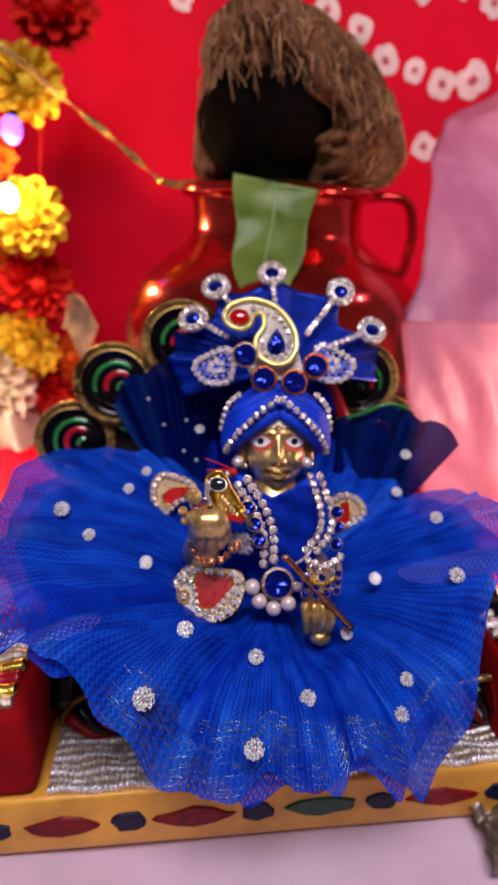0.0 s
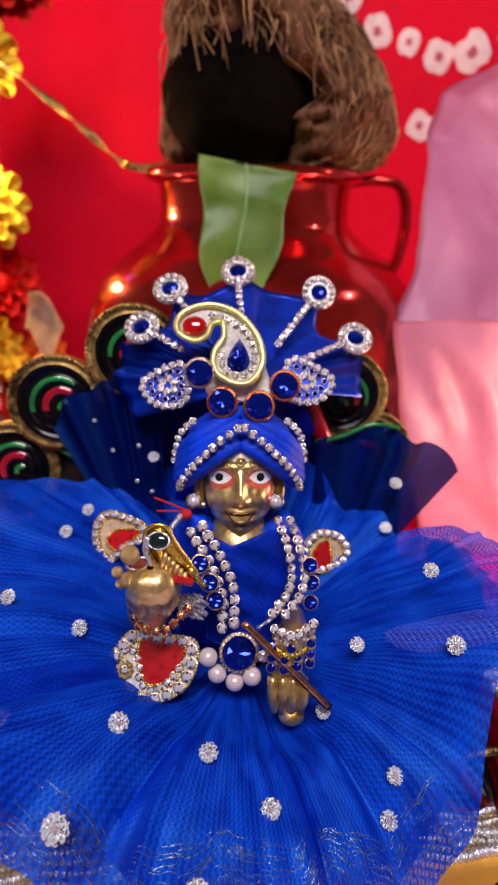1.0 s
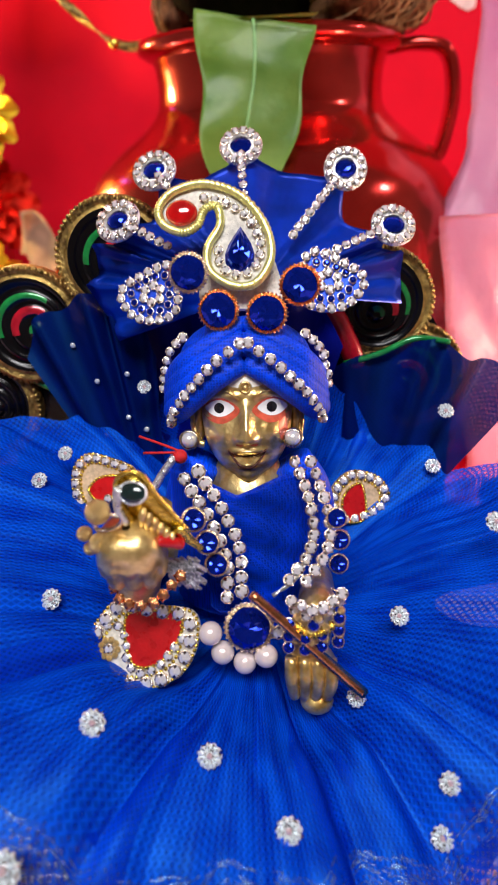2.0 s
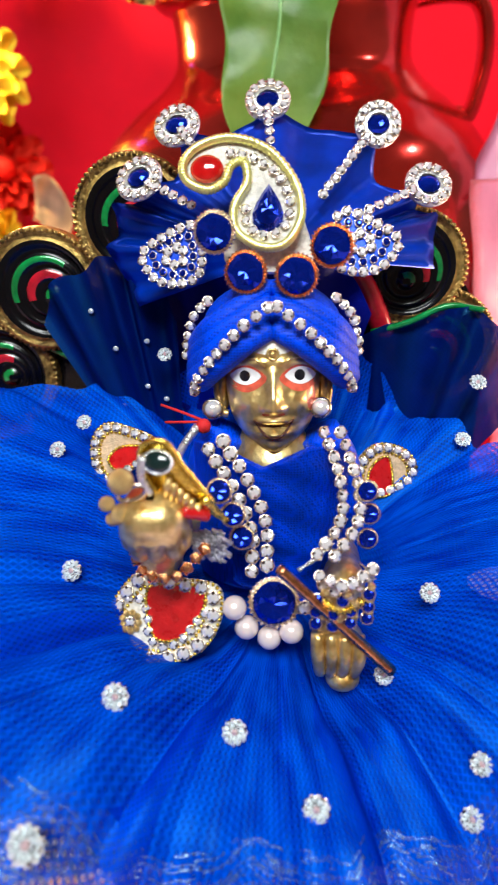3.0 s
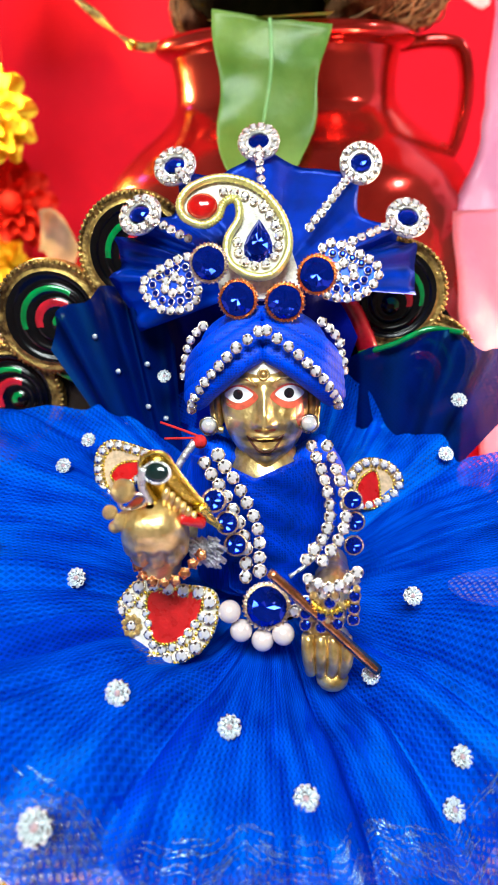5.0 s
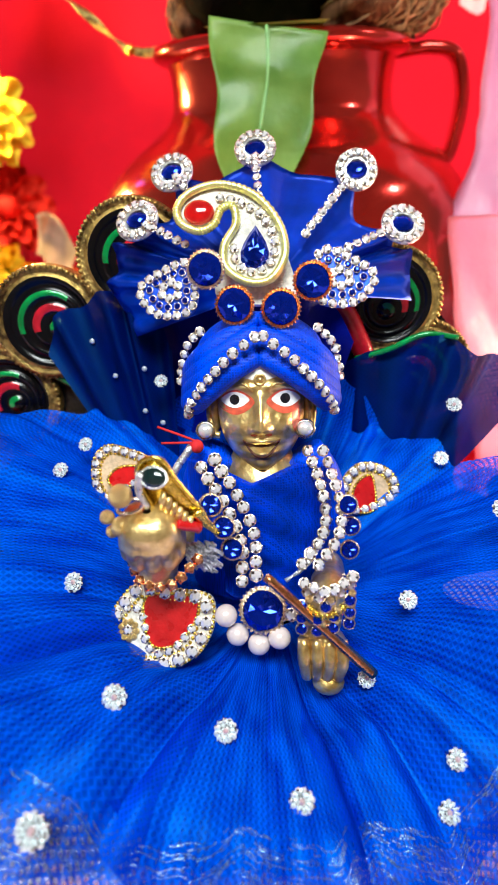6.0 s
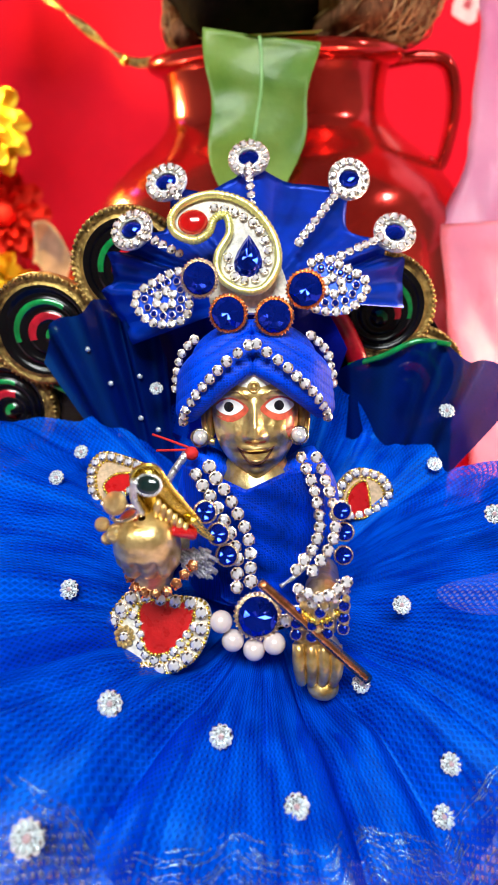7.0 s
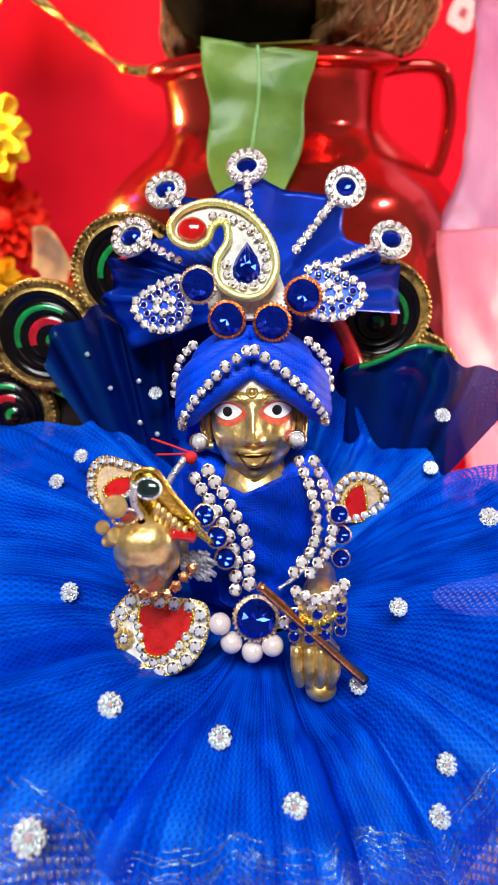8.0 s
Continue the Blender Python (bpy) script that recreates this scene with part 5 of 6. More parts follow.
def make_turban():
    t = thing("turban", (0.0195, 0.330, 0.066), "blue woven turban edged with rhinestones", "turban")
    for s in (-1, 1):
        for k in range(4):
            bm = bmesh.new()
            off = 0.0042 * k
            pts = [HEAD @ Vector(q) for q in spline([(s * 0.0, -0.0125 + 0.0012 * k, 0.0148 + off), (s * 0.0085, -0.0125 + 0.001 * k, 0.0105 + off * 0.9), (s * 0.0175, -0.0075, 0.0040 + off * 0.9),
                                                       (s * 0.0225, 0.001, -0.0002 + off * 0.8), (s * 0.020, 0.010, 0.002 + off * 0.8), (s * 0.008, 0.017, 0.006 + off), (0, 0.018, 0.007 + off)], 34)]
            tube(bm, pts, lambda q: 0.0026 + 0.0016 * math.sin(math.pi * min(1, q * 1.1)) - 0.0002 * k, 12)
            part("fold", bm, BLUE_WEAVE, t)
    bm = bmesh.new()
    sphere(bm, HEAD @ Matrix.Translation((0, 0.003, 0.0155)) @ Matrix.Diagonal((0.0215, 0.0155, 0.0150, 1)), 1.0, 32, 18)
    part("wrap", bm, BLUE_WEAVE, t)
    for s in (-1, 1):
        stone_row(t, [HEAD @ Vector(q) for q in ((s * 0.0012, -0.0180, 0.0205), (s * 0.009, -0.0180, 0.0145), (s * 0.0165, -0.0140, 0.0070), (s * 0.0225, -0.0070, -0.0005), (s * 0.0240, -0.0020, -0.004))], 0.00165, 0.0036)
        stone_row(t, [HEAD @ Vector(q) for q in ((s * 0.0185, -0.008, 0.0235), (s * 0.0235, -0.005, 0.0185), (s * 0.0255, -0.002, 0.0115), (s * 0.0262, 0.0, 0.0075))], 0.0015, 0.0033)
    return t


make_turban()

for s, p in ((-1, (0.0030, 0.3190, 0.0520)), (1, (0.0330, 0.3190, 0.0530))):
    t = thing("ear_stud", p, "round white crystal ear stud in a metal cup", "earring", "ear studs")
    piece("crystal", STUD_DOME, t, Vector(p), 0.0024)
    bm = bmesh.new()
    lathe(bm, [(0.0016, -0.0012), (0.0029, -0.0006), (0.0030, 0.0006), (0.0024, 0.0008)], facing(p, TO_VIEW), 20)
    part("setting", bm, CUP, t)


# necklaces: two strands of paired rhinestones with blue stones at the side
def make_necklace():
    t = thing("rhinestone_necklace", (0.02, 0.30, 0.01), "double strand rhinestone necklace with blue stones and a pearl pendant", "necklace")
    left = [(0.0060, 0.3050, 0.0490), (0.0110, 0.3000, 0.0440), (0.0150, 0.2970, 0.0380), (0.0180, 0.2940, 0.0300), (0.0180, 0.2900, 0.0210)]
    for dx in (-0.0020, 0.0020):
        stone_row(t, [(x + dx, y - 0.001, z + dx * 0.6) for x, y, z in left], 0.0020, 0.0039)
    right = [(0.0360, 0.3080, 0.0520), (0.0390, 0.3040, 0.0450), (0.0410, 0.2980, 0.0390), (0.0400, 0.2920, 0.0340), (0.0350, 0.2870, 0.0290)]
    for dx in (-0.0020, 0.0022):
        stone_row(t, [(x + dx, y - 0.001, z) for x, y, z in right], 0.0018, 0.0034, (0.5, -0.75, 0.5))
    for x, y, z in ((0.0090, 0.2890, 0.0450), (0.0120, 0.2890, 0.0380), (0.0140, 0.2890, 0.0310)):
        piece("blue_stone", CLAW_CUP, t, Vector((x, y, z)), 0.0030)
    for x, y, z in ((0.0460, 0.2970, 0.0340), (0.0460, 0.2970, 0.0260), (0.0440, 0.2970, 0.0140), (0.0450, 0.2970, 0.0410)):
        piece("blue_stone", CLAW_CUP, t, Vector((x, y, z)), 0.0026)
    # pendant
    piece("pendant_stone", CLAW_CUP, t, Vector((0.0222, 0.2850, 0.0135)), 0.0062)
    for p in ((0.0120, 0.2830, 0.0125), (0.0150, 0.2825, 0.0062), (0.0210, 0.2820, 0.0035), (0.0268, 0.2820, 0.0062)):
        piece("pearl", PEARL_MESH, t, Vector(p), 0.0032)
    piece("rhinestone", CRYSTAL_MESH, t, Vector((0.0302, 0.2835, 0.0135)), 0.0020)
    return t


make_necklace()


def make_flute():
    bm = bmesh.new()
    a, b = Vector((0.0240, 0.2790, 0.0300)), Vector((0.0525, 0.2770, -0.0005))
    pts = [a.lerp(b, i / 30) for i in range(31)]
    tube(bm, pts, lambda s: 0.00125 + 0.0003 * s, 12)
    single("flute", bm, COPPER_WIRE, "thin copper flute leaning across the skirt", "flute")


make_flute()


def jewel_badge(name, centre, normal, outline, label, red, rim_stone, thickness=0.0016):
    """A padded badge: white backing, red enamel field, beaded gold edge, rhinestones round it."""
    t = thing(name, centre, label, "armlet", "jewelled armlets")
    m = facing(centre, normal)
    closed = spline([(a, b, 0) for a, b in outline], 48, True)
    bm = bmesh.new()
    lo = [bm.verts.new(m @ (p + Vector((0, 0, -thickness)))) for p in closed]
    hi = [bm.verts.new(m @ p) for p in closed]
    for i in range(48):
        j = (i + 1) % 48
        bm.faces.new((lo[i], lo[j], hi[j], hi[i]))
    bm.faces.new(hi)
    bm.faces.new(lo[::-1])
    part("backing", bm, WHITE_FELT if name == "cuff" else BEIGE_FELT, t, smooth=False)
    field = spline([(a, b, 0.0008) for a, b in red], 36, True)
    bm = bmesh.new()
    top = [bm.verts.new(m @ p) for p in field]
    base = [bm.verts.new(m @ (p - Vector((0, 0, 0.001)))) for p in field]
    bm.faces.new(top)
    for i in range(36):
        bm.faces.new((base[i], base[(i + 1) % 36], top[(i + 1) % 36], top[i]))
    enamel = part("enamel_field", bm, RED_ENAMEL, t, "red enamel field", smooth=False)
    bm = bmesh.new()
    for p, d in even([m @ q for q in field], 0.0011, True):
        sphere(bm, Matrix.Translation(p), 0.00062, 6, 4)
    part("beaded_edge", bm, GOLD, enamel, "gold beaded edge")
    bm = bmesh.new()
    for f in (0.70, 0.98):
        for p, d in even([m @ (q * f + Vector((0, 0, 0.0003))) for q in closed], 0.0014, True):
            sphere(bm, Matrix.Translation(p), 0.0006, 6, 4)
    part("beading", bm, GOLD, t, "gold beading")
    inner = [m @ (p * 0.86 + Vector((0, 0, 0.0006))) for p in closed]
    nrm = m.to_3x3() @ Vector((0, 0, 1))
    for p, d in even(inner, rim_stone * 2.15, True):
        piece("rhinestone", CRYSTAL_MESH, t, p, rim_stone, nrm)
    return t


jewel_badge("armlet", Vector((-0.0275, 0.324, 0.0330)), (-0.1, -0.85, 0.5),
            [(-0.0105, 0.0035), (-0.006, 0.0095), (0.003, 0.0085), (0.010, 0.0060), (0.0115, 0.0), (0.004, -0.004), (-0.002, -0.0105), (-0.0085, -0.0065)],
            "pale jewelled armlet with red enamel and gold beads", [(-0.004, -0.002), (0.000, 0.0025), (0.0085, 0.003), (0.0065, -0.0005), (0.001, -0.0055)], 0.0015)
jewel_badge("armlet", Vector((0.0545, 0.340, 0.0185)), (0.25, -0.85, 0.45),
            [(-0.0105, -0.001), (-0.008, 0.006), (-0.001, 0.0105), (0.008, 0.0075), (0.0115, 0.001), (0.008, -0.004), (-0.001, -0.0065), (-0.008, -0.006)],
            "pale jewelled armlet with red enamel and rhinestones", [(-0.0055, -0.006), (-0.0055, 0.001), (-0.002, 0.005), (0.002, 0.005), (0.0015, -0.006)], 0.0016)
jewel_badge("cuff", Vector((-0.0068, 0.2815, 0.0085)), (-0.05, -0.80, 0.6),
            [(-0.0170, -0.002), (-0.0125, 0.007), (-0.0075, 0.0115), (0.004, 0.0110), (0.0135, 0.0100), (0.0155, 0.003), (0.0120, -0.006), (0.003, -0.0110), (-0.008, -0.0118), (-0.0150, -0.0085)],
            "jewelled cuff with red enamel and silver rhinestones", [(-0.0045, 0.008), (0.003, 0.0095), (0.0105, 0.0085), (0.0095, 0.001), (0.0045, -0.0045), (-0.0015, -0.005), (-0.0045, 0.001)], 0.0020)

cuff = [ob for ob in scene.objects if ob.name.startswith("cuff")][0]
m = facing((-0.0068, 0.2815, 0.0085), (-0.05, -0.80, 0.6))
for k in range(9):
    a = math.tau * k / 9
    piece("gold_bead", GOLD_BEAD, cuff, m @ Vector((-0.0090 + 0.0024 * math.cos(a), -0.0015 + 0.0024 * math.sin(a), 0.0008)), 0.0009)
piece("rhinestone", CRYSTAL_MESH, cuff, m @ Vector((-0.0090, -0.0015, 0.0006)), 0.0015)
stone_row(cuff, [m @ Vector(q) for q in ((-0.0125, 0.0030, 0.0006), (-0.008, 0.0050, 0.0006), (-0.0045, 0.0015, 0.0006), (-0.0035, -0.0040, 0.0006), (0.0, -0.0070, 0.0006), (0.0060, -0.0040, 0.0006), (0.0110, 0.0030, 0.0006))], 0.0014, 0.0030)

# bracelets on both wrists
t = thing("bracelet", (-0.003, 0.286, 0.024), "gold bracelet with copper links and dull silver mesh", "bracelet", "bracelets")
stone_row(t, [(-0.0125, 0.2825, 0.0310), (-0.0085, 0.2775, 0.0275), (-0.001, 0.2775, 0.0275), (0.0055, 0.2825, 0.0320)], 0.0017, 0.0029, name="copper_link", mesh=stone_mesh("copper_link", 5, [COPPER_WIRE, COPPER_WIRE]))
bm = bmesh.new()
for k in range(150):
    rnd = random.Random(k)
    p = Vector((0.0050 + rnd.uniform(-0.0035, 0.004), 0.2850 + rnd.uniform(-0.001, 0.002), 0.0350 - rnd.uniform(0, 0.0065)))
    tube(bm, [p, p + Vector((rnd.uniform(0.001, 0.0035), -0.0006, rnd.uniform(-0.0025, -0.0006)))], 0.00045, 5)
part("silver_mesh", bm, GREY_LACE, t, "frayed silver mesh")
t = thing("bracelet", (0.0385, 0.284, 0.012), "gold bracelet set with small blue stones", "bracelet", "bracelets")
for dz, n in ((0.0, 4), (0.0040, 4), (0.0080, 3)):
    for k in range(n):
        f = k / (n - 1)
        piece("blue_stone", ROUND_BLUE, t, Vector((0.0330 + 0.0125 * f, 0.2775 + 0.0035 * abs(f - 0.4), 0.0130 + dz + 0.002 * f)), 0.0017)
        piece("gold_bead", GOLD_BEAD, t, Vector((0.0350 + 0.0110 * f, 0.2775 + 0.0035 * abs(f - 0.4), 0.0153 + dz + 0.002 * f)), 0.0010)


for k, (x0, x1, y, z) in enumerate(((0.0345, 0.0455, 0.2805, 0.0245), (0.0335, 0.0460, 0.2790, 0.0285))):
    stone_row(t, [(x0, y, z), ((x0 + x1) / 2, y - 0.002, z - 0.0012), (x1, y + 0.002, z + 0.001)], 0.0016, 0.0031, (0.1, -0.8, 0.55))
bm = bmesh.new()
tube(bm, spline([(0.0335, 0.2805, 0.0205), (0.0390, 0.2775, 0.0190), (0.0455, 0.2805, 0.0210)], 60), 0.0011, 8, ribs=0.25, rib_len=0.0012)
part("gold_band", bm, GOLD, t, "ribbed gold band")


def make_bird():
    """The enamelled gold ornament above the fist, with a dark cabochon and small bells."""
    t = thing("gold_bird_brooch", (-0.008, 0.283, 0.045), "gold bird-shaped brooch with dark stone and red enamel", "brooch")
    out = Vector((-0.1, -0.85, 0.5)).normalized()
    # head and back, a flat plate with a raised rim
    ring = spline([(-0.0065, 0.2795, 0.0590), (-0.0045, 0.2790, 0.0635), (0.0000, 0.2790, 0.0640), (0.0028, 0.2800, 0.0580), (0.0064, 0.2815, 0.0508), (0.0086, 0.2835, 0.0450), (0.0050, 0.2825, 0.0440), (-0.0010, 0.2810, 0.0470), (-0.0045, 0.2800, 0.0520)], 54, True)
    bm = bmesh.new()
    top, low = [bm.verts.new(q) for q in ring], [bm.verts.new(q - out * 0.0018) for q in ring]
    bm.faces.new(top)
    bm.faces.new(low[::-1])
    for i in range(54):
        bm.faces.new((low[i], low[(i + 1) % 54], top[(i + 1) % 54], top[i]))
    tube(bm, [q + out * 0.0002 for q in ring], 0.0006, 8, closed=True)
    part("body", bm, GOLD, t)
    for k in range(6):
        bm = bmesh.new()
        p = Vector((0.0000 + 0.0011 * k, 0.2782 + 0.0005 * k, 0.0555 - 0.0017 * k))
        q = p + Vector((-0.0012, 0.0002, -0.0052 + 0.0003 * k))
        tube(bm, spline([p, p.lerp(q, 0.5) + out * 0.0012 + Vector((0.0004, 0, 0)), q], 10), lambda s: 0.0006 + 0.0003 * math.sin(math.pi * s), 8)
        part("feather", bm, BRASS, t)
    cab = facing((-0.0018, 0.2772, 0.0600), out)
    bm = bmesh.new()
    sphere(bm, cab @ Matrix.Diagonal((0.0032, 0.0024, 0.0013, 1)), 1.0, 18, 10)
    part("cabochon", bm, GREEN_BLACK, t, "glossy green-black cabochon")
    bm = bmesh.new()
    tube(bm, [cab @ Vector((0.0033 * math.cos(k), 0.0025 * math.sin(k), 0.0)) for k in (math.tau * j / 24 for j in range(24))], 0.00035, 6, closed=True)
    tube(bm, spline([(-0.0050, 0.2778, 0.0610), (-0.0058, 0.2772, 0.0560), (-0.0042, 0.2772, 0.0515)], 12), lambda s: 0.0012 - 0.0004 * s, 8)
    part("setting", bm, SILVER, t)
    bm = bmesh.new()
    tube(bm, spline([(0.0022, 0.2785, 0.0462), (0.0048, 0.2795, 0.0450), (0.0072, 0.2812, 0.0432)], 12), 0.0015, 8)
    part("enamel_bar", bm, RED_ENAMEL, t, "red enamel bar")
    bm = bmesh.new()
    tube(bm, spline([(0.0066, 0.2815, 0.0480), (0.0086, 0.2830, 0.0435), (0.0112, 0.2850, 0.0390)], 12), lambda s: 0.0018 - 0.0011 * s, 8)
    part("tail", bm, GOLD, t)
    bm = bmesh.new()
    tube(bm, [Vector((-0.0085 + 0.0034 * math.cos(k), 0.2768, 0.0520 + 0.0020 * math.sin(k) + 0.0010 * math.cos(k))) for k in (math.tau * j / 22 for j in range(22))], 0.0006, 6, closed=True)
    part("ring", bm, CUP, t)
    for p, r in (((-0.0106, 0.2770, 0.0548), 0.0030), ((-0.0112, 0.2765, 0.0462), 0.0027), ((-0.0150, 0.2775, 0.0482), 0.0019), ((-0.0142, 0.2775, 0.0440), 0.0017)):
        piece("bell", GOLD_BEAD, t, Vector(p), r)


make_bird()

# tied threads at the shoulder
t = thing("tie_thread", (0.000, 0.318, 0.049), "knotted red and white thread tied at the shoulder", "thread")
bm = bmesh.new()
tube(bm, spline([(0.0015, 0.3150, 0.0500), (-0.0045, 0.3160, 0.0520), (-0.0115, 0.3180, 0.0535)], 10), 0.0004, 6)
tube(bm, spline([(0.0015, 0.3150, 0.0500), (-0.0045, 0.3155, 0.0495), (-0.0105, 0.3170, 0.0485)], 10), 0.0004, 6)
sphere(bm, Matrix.Translation((0.0010, 0.3140, 0.0492)), 0.0021, 12, 8)
part("red_thread", bm, THREAD, t)
bm = bmesh.new()
tube(bm, spline([(-0.0005, 0.3135, 0.0495), (-0.0050, 0.3105, 0.0435), (-0.0085, 0.3080, 0.0370)], 12), 0.0012, 8)
part("white_cord", bm, SILVER, t)


# ---- crown ----
STARS = ((-0.0220, 0.358, 0.1080), (-0.0130, 0.375, 0.1210), (0.0140, 0.389, 0.1270), (0.0490, 0.388, 0.1190), (0.0640, 0.372, 0.1030))
HUB = Vector((0.0200, 0.350, 0.0870))


def make_crown():
    t = thing("fan_crown", (0.02, 0.345, 0.085), "pleated blue satin fan crown set with rhinestones and gems", "crown")
    tips = [(-0.026, 0.356, 0.0700), (-0.0355, 0.358, 0.0880), (-0.0325, 0.360, 0.1010)] + [Vector(s) + Vector((0, 0.002, -0.002)) for s in STARS] + [(0.0680, 0.3735, 0.0950), (0.0690, 0.3740, 0.0770)]
    tips = [Vector(q) for q in tips]
    n = len(tips) - 1

    def fan(u, v):
        g = u * n
        j = min(int(g), n - 1)
        f = g - j
        p = tips[j].lerp(tips[j + 1], f)
        sag = (0.0, 0.04, 0.05, 0.12, 0.07, 0.04, 0.20, 0.10, 0.0)[j] * math.sin(math.pi * f)
        r = 0.10 + 0.90 * v
        q = HUB.lerp(p, r * (1 - sag * v))
        q += Vector((0, -0.9, 0.4)) * (-0.0048 * math.sin(math.pi * f) * v + 0.0012 * math.sin(math.tau * 2 * f) * v)
        return q
    bm = bmesh.new()
    sheet(bm, fan, 96, 14)
    bmesh.ops.solidify(bm, geom=bm.faces[:], thickness=0.0006)
    part("satin_fan", bm, BLUE_SATIN, t)
    # flower-shaped rosettes at the tips, each on a chain of rhinestones
    for k, s in enumerate(STARS):
        c = Vector(s)
        nrm = Vector((0.25 * (k - 2) * 0.4, -0.72, 0.66 if k != 3 else 0.35))
        m = facing(c, nrm)
        bm = bmesh.new()
        lathe(bm, [(0.0, 0.0012), (0.0016, 0.0013), (0.0026, 0.0009), (0.0037, 0.0002)], m, 9, squash=(1.0, 0.8))
        stone_bm = bm
        bm = bmesh.new()
        lathe(bm, [(0.0, -0.0012), (0.0072, -0.0012), (0.0074, -0.0002), (0.0036, 0.0002)], m, 20)
        plate = part("rosette_plate", bm, SILVER, t)
        part("rosette_stone", stone_bm, BLUE_STONE, plate, "blue centre stone", smooth=False)
        for i in range(13):
            a = math.tau * i / 13
            piece("rhinestone", CRYSTAL_MESH, plate, m @ Vector((0.0058 * math.cos(a), 0.0058 * math.sin(a), 0.0004)), 0.00150, nrm, a)
        inner = HUB.lerp(c, (0.60, 0.72, 0.62, 0.42, 0.46)[k])
        lift = Vector((0, -0.0042, 0.0016))
        stone_row(t, [c.lerp(inner, 0.22) + lift * 0.5, c.lerp(inner, 0.6) + lift, inner + lift], 0.00155, 0.0033, nrm)
    # rhinestone leaves on both sides
    for cx, cy, cz, s in ((-0.0095, 0.3435, 0.0885, -1), (0.0430, 0.3440, 0.0915, 1)):
        m = facing((cx, cy, cz), (s * 0.12, -0.86, 0.5))
        bm = bmesh.new()
        ring = spline([(s * -0.0085, -0.0050, 0), (s * -0.0080, 0.0050, 0), (s * -0.0045, 0.0095, 0), (s * 0.0040, 0.0060, 0), (s * 0.0110, 0.0000, 0), (s * 0.0055, -0.0075, 0), (s * -0.0030, -0.0085, 0)], 30, True)
        vs = [bm.verts.new(m @ q) for q in ring]
        bm.faces.new(vs)
        ext = bmesh.ops.extrude_face_region(bm, geom=bm.faces[:])
        bmesh.ops.translate(bm, vec=m.to_3x3() @ Vector((0, 0, -0.0015)), verts=[w for w in ext["geom"] if isinstance(w, bmesh.types.BMVert)])
        bmesh.ops.recalc_face_normals(bm, faces=bm.faces[:])
        leaf = part("leaf_plate", bm, BLUE_SATIN, t, smooth=False)
        for f, mesh, name in ((0.93, CRYSTAL_MESH, "rhinestone"), (0.62, ROUND_BLUE, "blue_stone"), (0.30, CRYSTAL_MESH, "rhinestone")):
            for p, d in even([m @ (q * f + Vector((0, 0, 0.0006))) for q in ring], 0.0031, True):
                piece(name, mesh, leaf, p, 0.00150 if mesh is CRYSTAL_MESH else 0.0012, (s * 0.12, -0.86, 0.5), p.x * 900)
    # white padded base behind the paisley
    m = facing((0.0185, 0.3445, 0.0985), (0, -0.83, 0.55))
    bm = bmesh.new()
    ring = spline([(-0.012, -0.013, 0), (0.010, -0.014, 0), (0.0085, 0.0, 0), (0.003, 0.012, 0), (-0.006, 0.013, 0), (-0.010, 0.0, 0)], 36, True)
    top, low = [bm.verts.new(m @ q) for q in ring], [bm.verts.new(m @ (q - Vector((0, 0, 0.002)))) for q in ring]
    bm.faces.new(top)
    bm.faces.new(low[::-1])
    for i in range(36):
        bm.faces.new((low[i], low[(i + 1) % 36], top[(i + 1) % 36], top[i]))
    part("padded_base", bm, WHITE_FELT, t, "white padded base", smooth=False)
    # paisley of coiled wire
    m = facing((0.0178, 0.3420, 0.1025), (0, -0.83, 0.55), 0.88)
    outer = spline([(-0.019, 0.0040, 0), (-0.0255, 0.0070, 0), (-0.0270, 0.0125, 0), (-0.0225, 0.0180, 0), (-0.0125, 0.0205, 0), (-0.001, 0.0165, 0), (0.0075, 0.0065, 0), (0.0100, -0.0045, 0),
                    (0.0055, -0.0130, 0), (-0.002, -0.0140, 0), (-0.0095, -0.0090, 0), (-0.0105, -0.0015, 0), (-0.0068, 0.0060, 0), (-0.0080, 0.0125, 0), (-0.0120, 0.0115, 0), (-0.0140, 0.0065, 0)], 320, True)
    bm = bmesh.new()
    tube(bm, [m @ (q + Vector((0, 0, 0.0016))) for q in outer], 0.0012, 10, closed=True, ribs=0.16, rib_len=0.00085)
    part("coiled_wire", bm, LEMON, t, "lemon-gold coiled wire paisley outline")
    bm = bmesh.new()
    f = bm.faces.new([bm.verts.new(m @ (q + Vector((0, 0, 0.0004)))) for q in outer[::4]])
    bmesh.ops.triangulate(bm, faces=[f])
    part("paisley_field", bm, WHITE_FELT, t, smooth=False)
    sphere_bm = bmesh.new()
    sphere(sphere_bm, m @ Matrix.Translation((-0.0195, 0.0108, 0.0012)) @ Matrix.Diagonal((0.0053, 0.0045, 0.0026, 1)), 1.0, 22, 12)
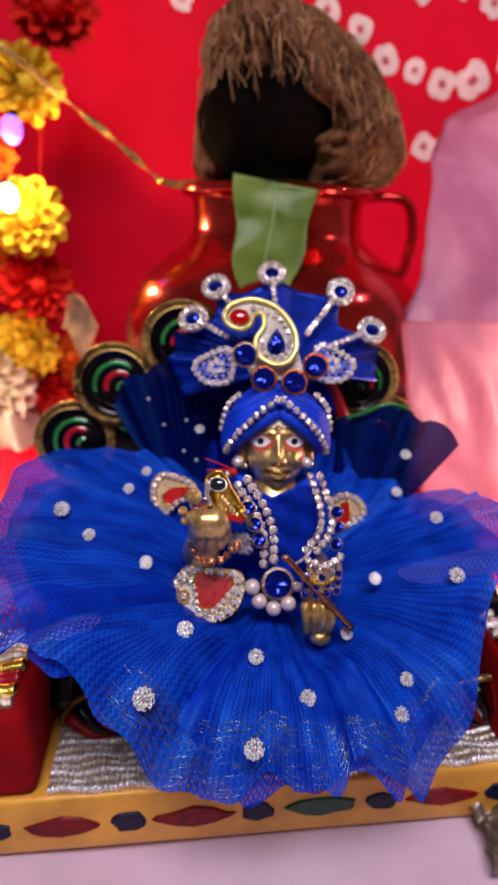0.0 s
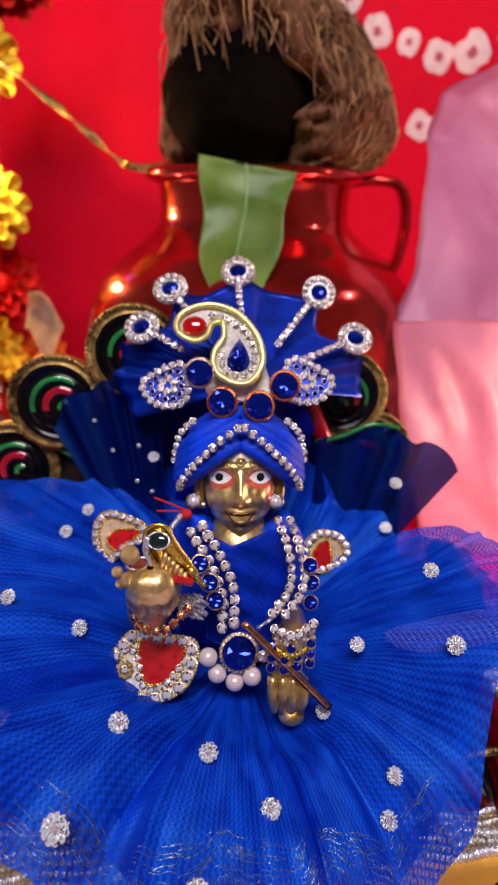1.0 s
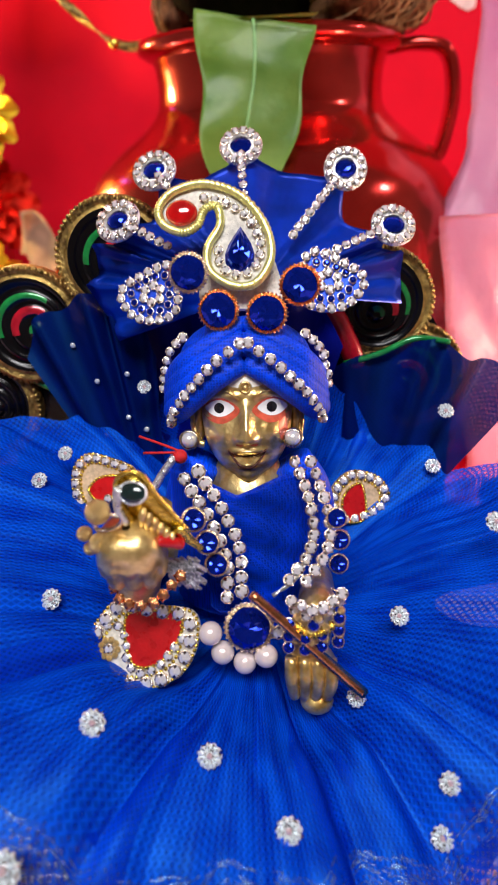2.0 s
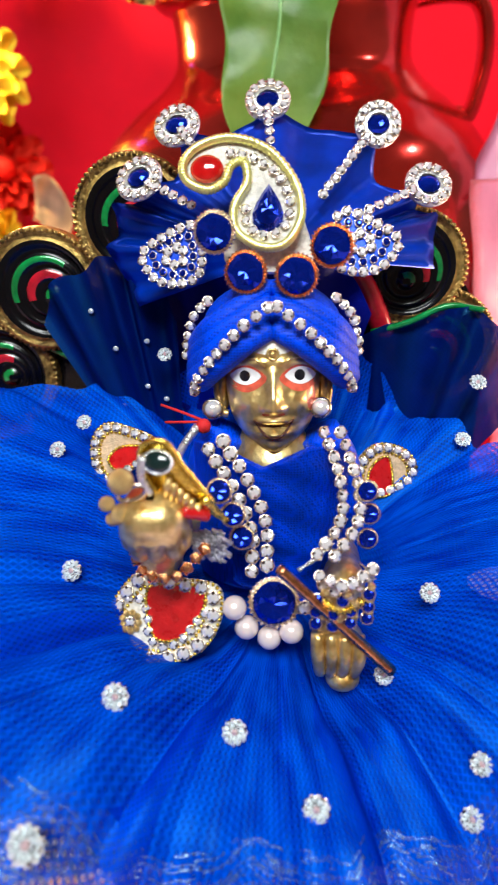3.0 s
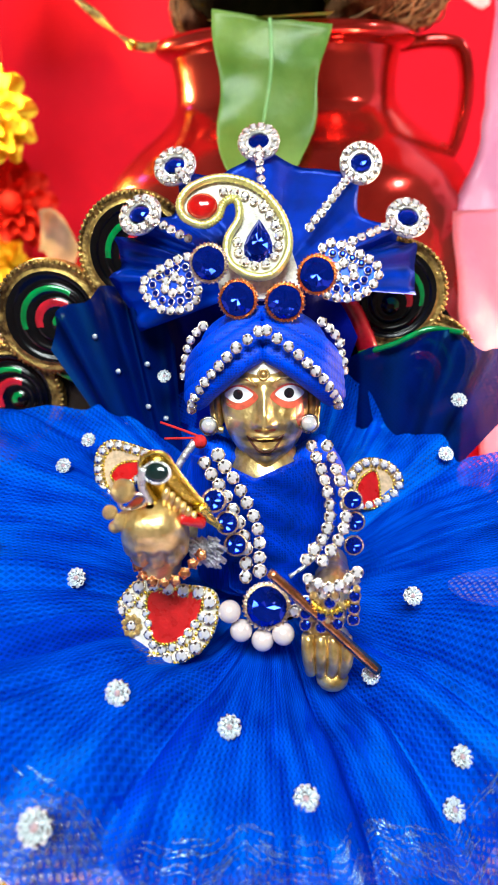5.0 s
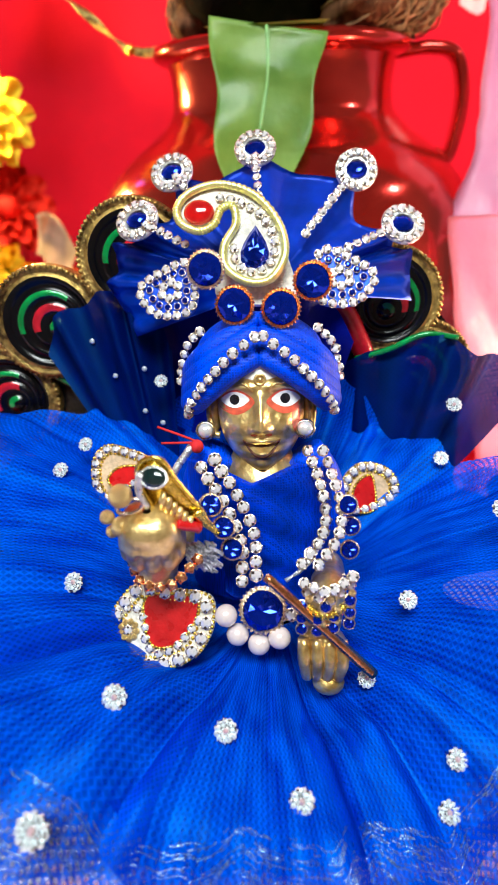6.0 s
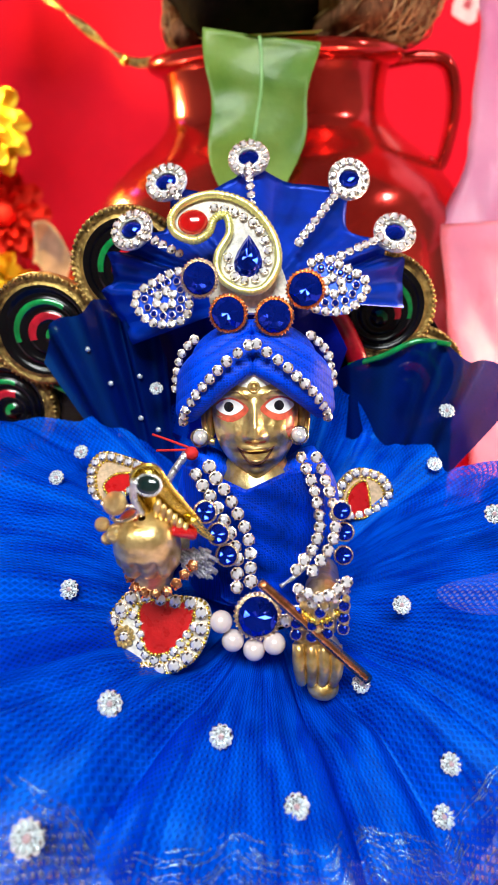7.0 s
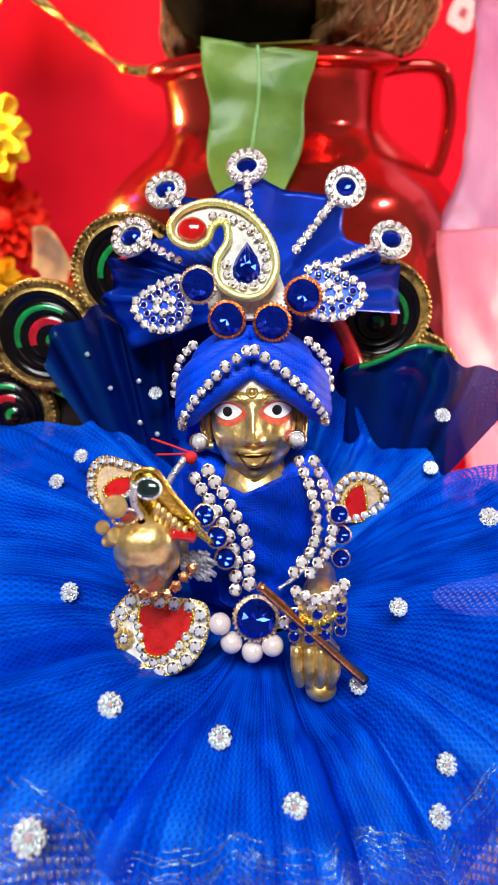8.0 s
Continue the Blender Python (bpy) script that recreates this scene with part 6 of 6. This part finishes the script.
    part("red_cabochon", sphere_bm, RED_STONE, t, "round red cabochon")
    bm = bmesh.new()
    drop = [(0.0066 * math.sin(a) * math.sin(a / 2) ** 1.2, 0.0076 * math.cos(a) - 0.0004) for a in (math.tau * k / 14 for k in range(14))]
    cut = random.Random(2)
    rings = []
    for f, h in ((1.0, 0.0008), (0.72, 0.0026), (0.36, 0.0034)):
        rings.append([bm.verts.new(m @ Vector((a * f - 0.0002, b * f - 0.0012 - 0.0016 * (1 - f), h + (cut.uniform(-0.0004, 0.0004) if f < 1 else 0)))) for a, b in drop])
    tip = bm.verts.new(m @ Vector((-0.0002, -0.0030, 0.0034)))
    for lo, hi in zip(rings, rings[1:]):
        for k in range(14):
            k1 = (k + 1) % 14
            bm.faces.new((lo[k], lo[k1], hi[k1]))
            bm.faces.new((lo[k], hi[k1], hi[k]))
    for k in range(14):
        bm.faces.new((rings[2][k], rings[2][(k + 1) % 14], tip))
    bmesh.ops.remove_doubles(bm, verts=bm.verts[:], dist=1e-6)
    part("drop_gem", bm, BLUE_STONE, t, "blue faceted drop stone", smooth=False)
    chain = [m @ Vector(q) for q in ((-0.0125, 0.0160, 0.001), (-0.005, 0.0140, 0.001), (0.002, 0.0090, 0.001), (0.0062, 0.001, 0.001), (0.0056, -0.0065, 0.001), (0.000, -0.0105, 0.001), (-0.0058, -0.0078, 0.001), (-0.0072, -0.002, 0.001))]
    stone_row(t, chain, 0.0015, 0.0034, (0, -0.83, 0.55))
    # four large round gems
    for p, rim in (((0.0045, 0.3300, 0.0975), CLAW_CUP), ((0.0130, 0.3250, 0.0885), CLAW_COPPER), ((0.0260, 0.3250, 0.0875), CLAW_COPPER), ((0.0348, 0.3290, 0.0940), CLAW_COPPER)):
        piece("round_gem", rim, t, Vector(p), 0.0052, (0, -0.96, 0.28), p[0] * 300)
    stone_row(t, [(0.013, 0.3270, 0.0815), (0.0190, 0.3255, 0.0825), (0.026, 0.3270, 0.0805)], 0.0016, 0.0040)


make_crown()
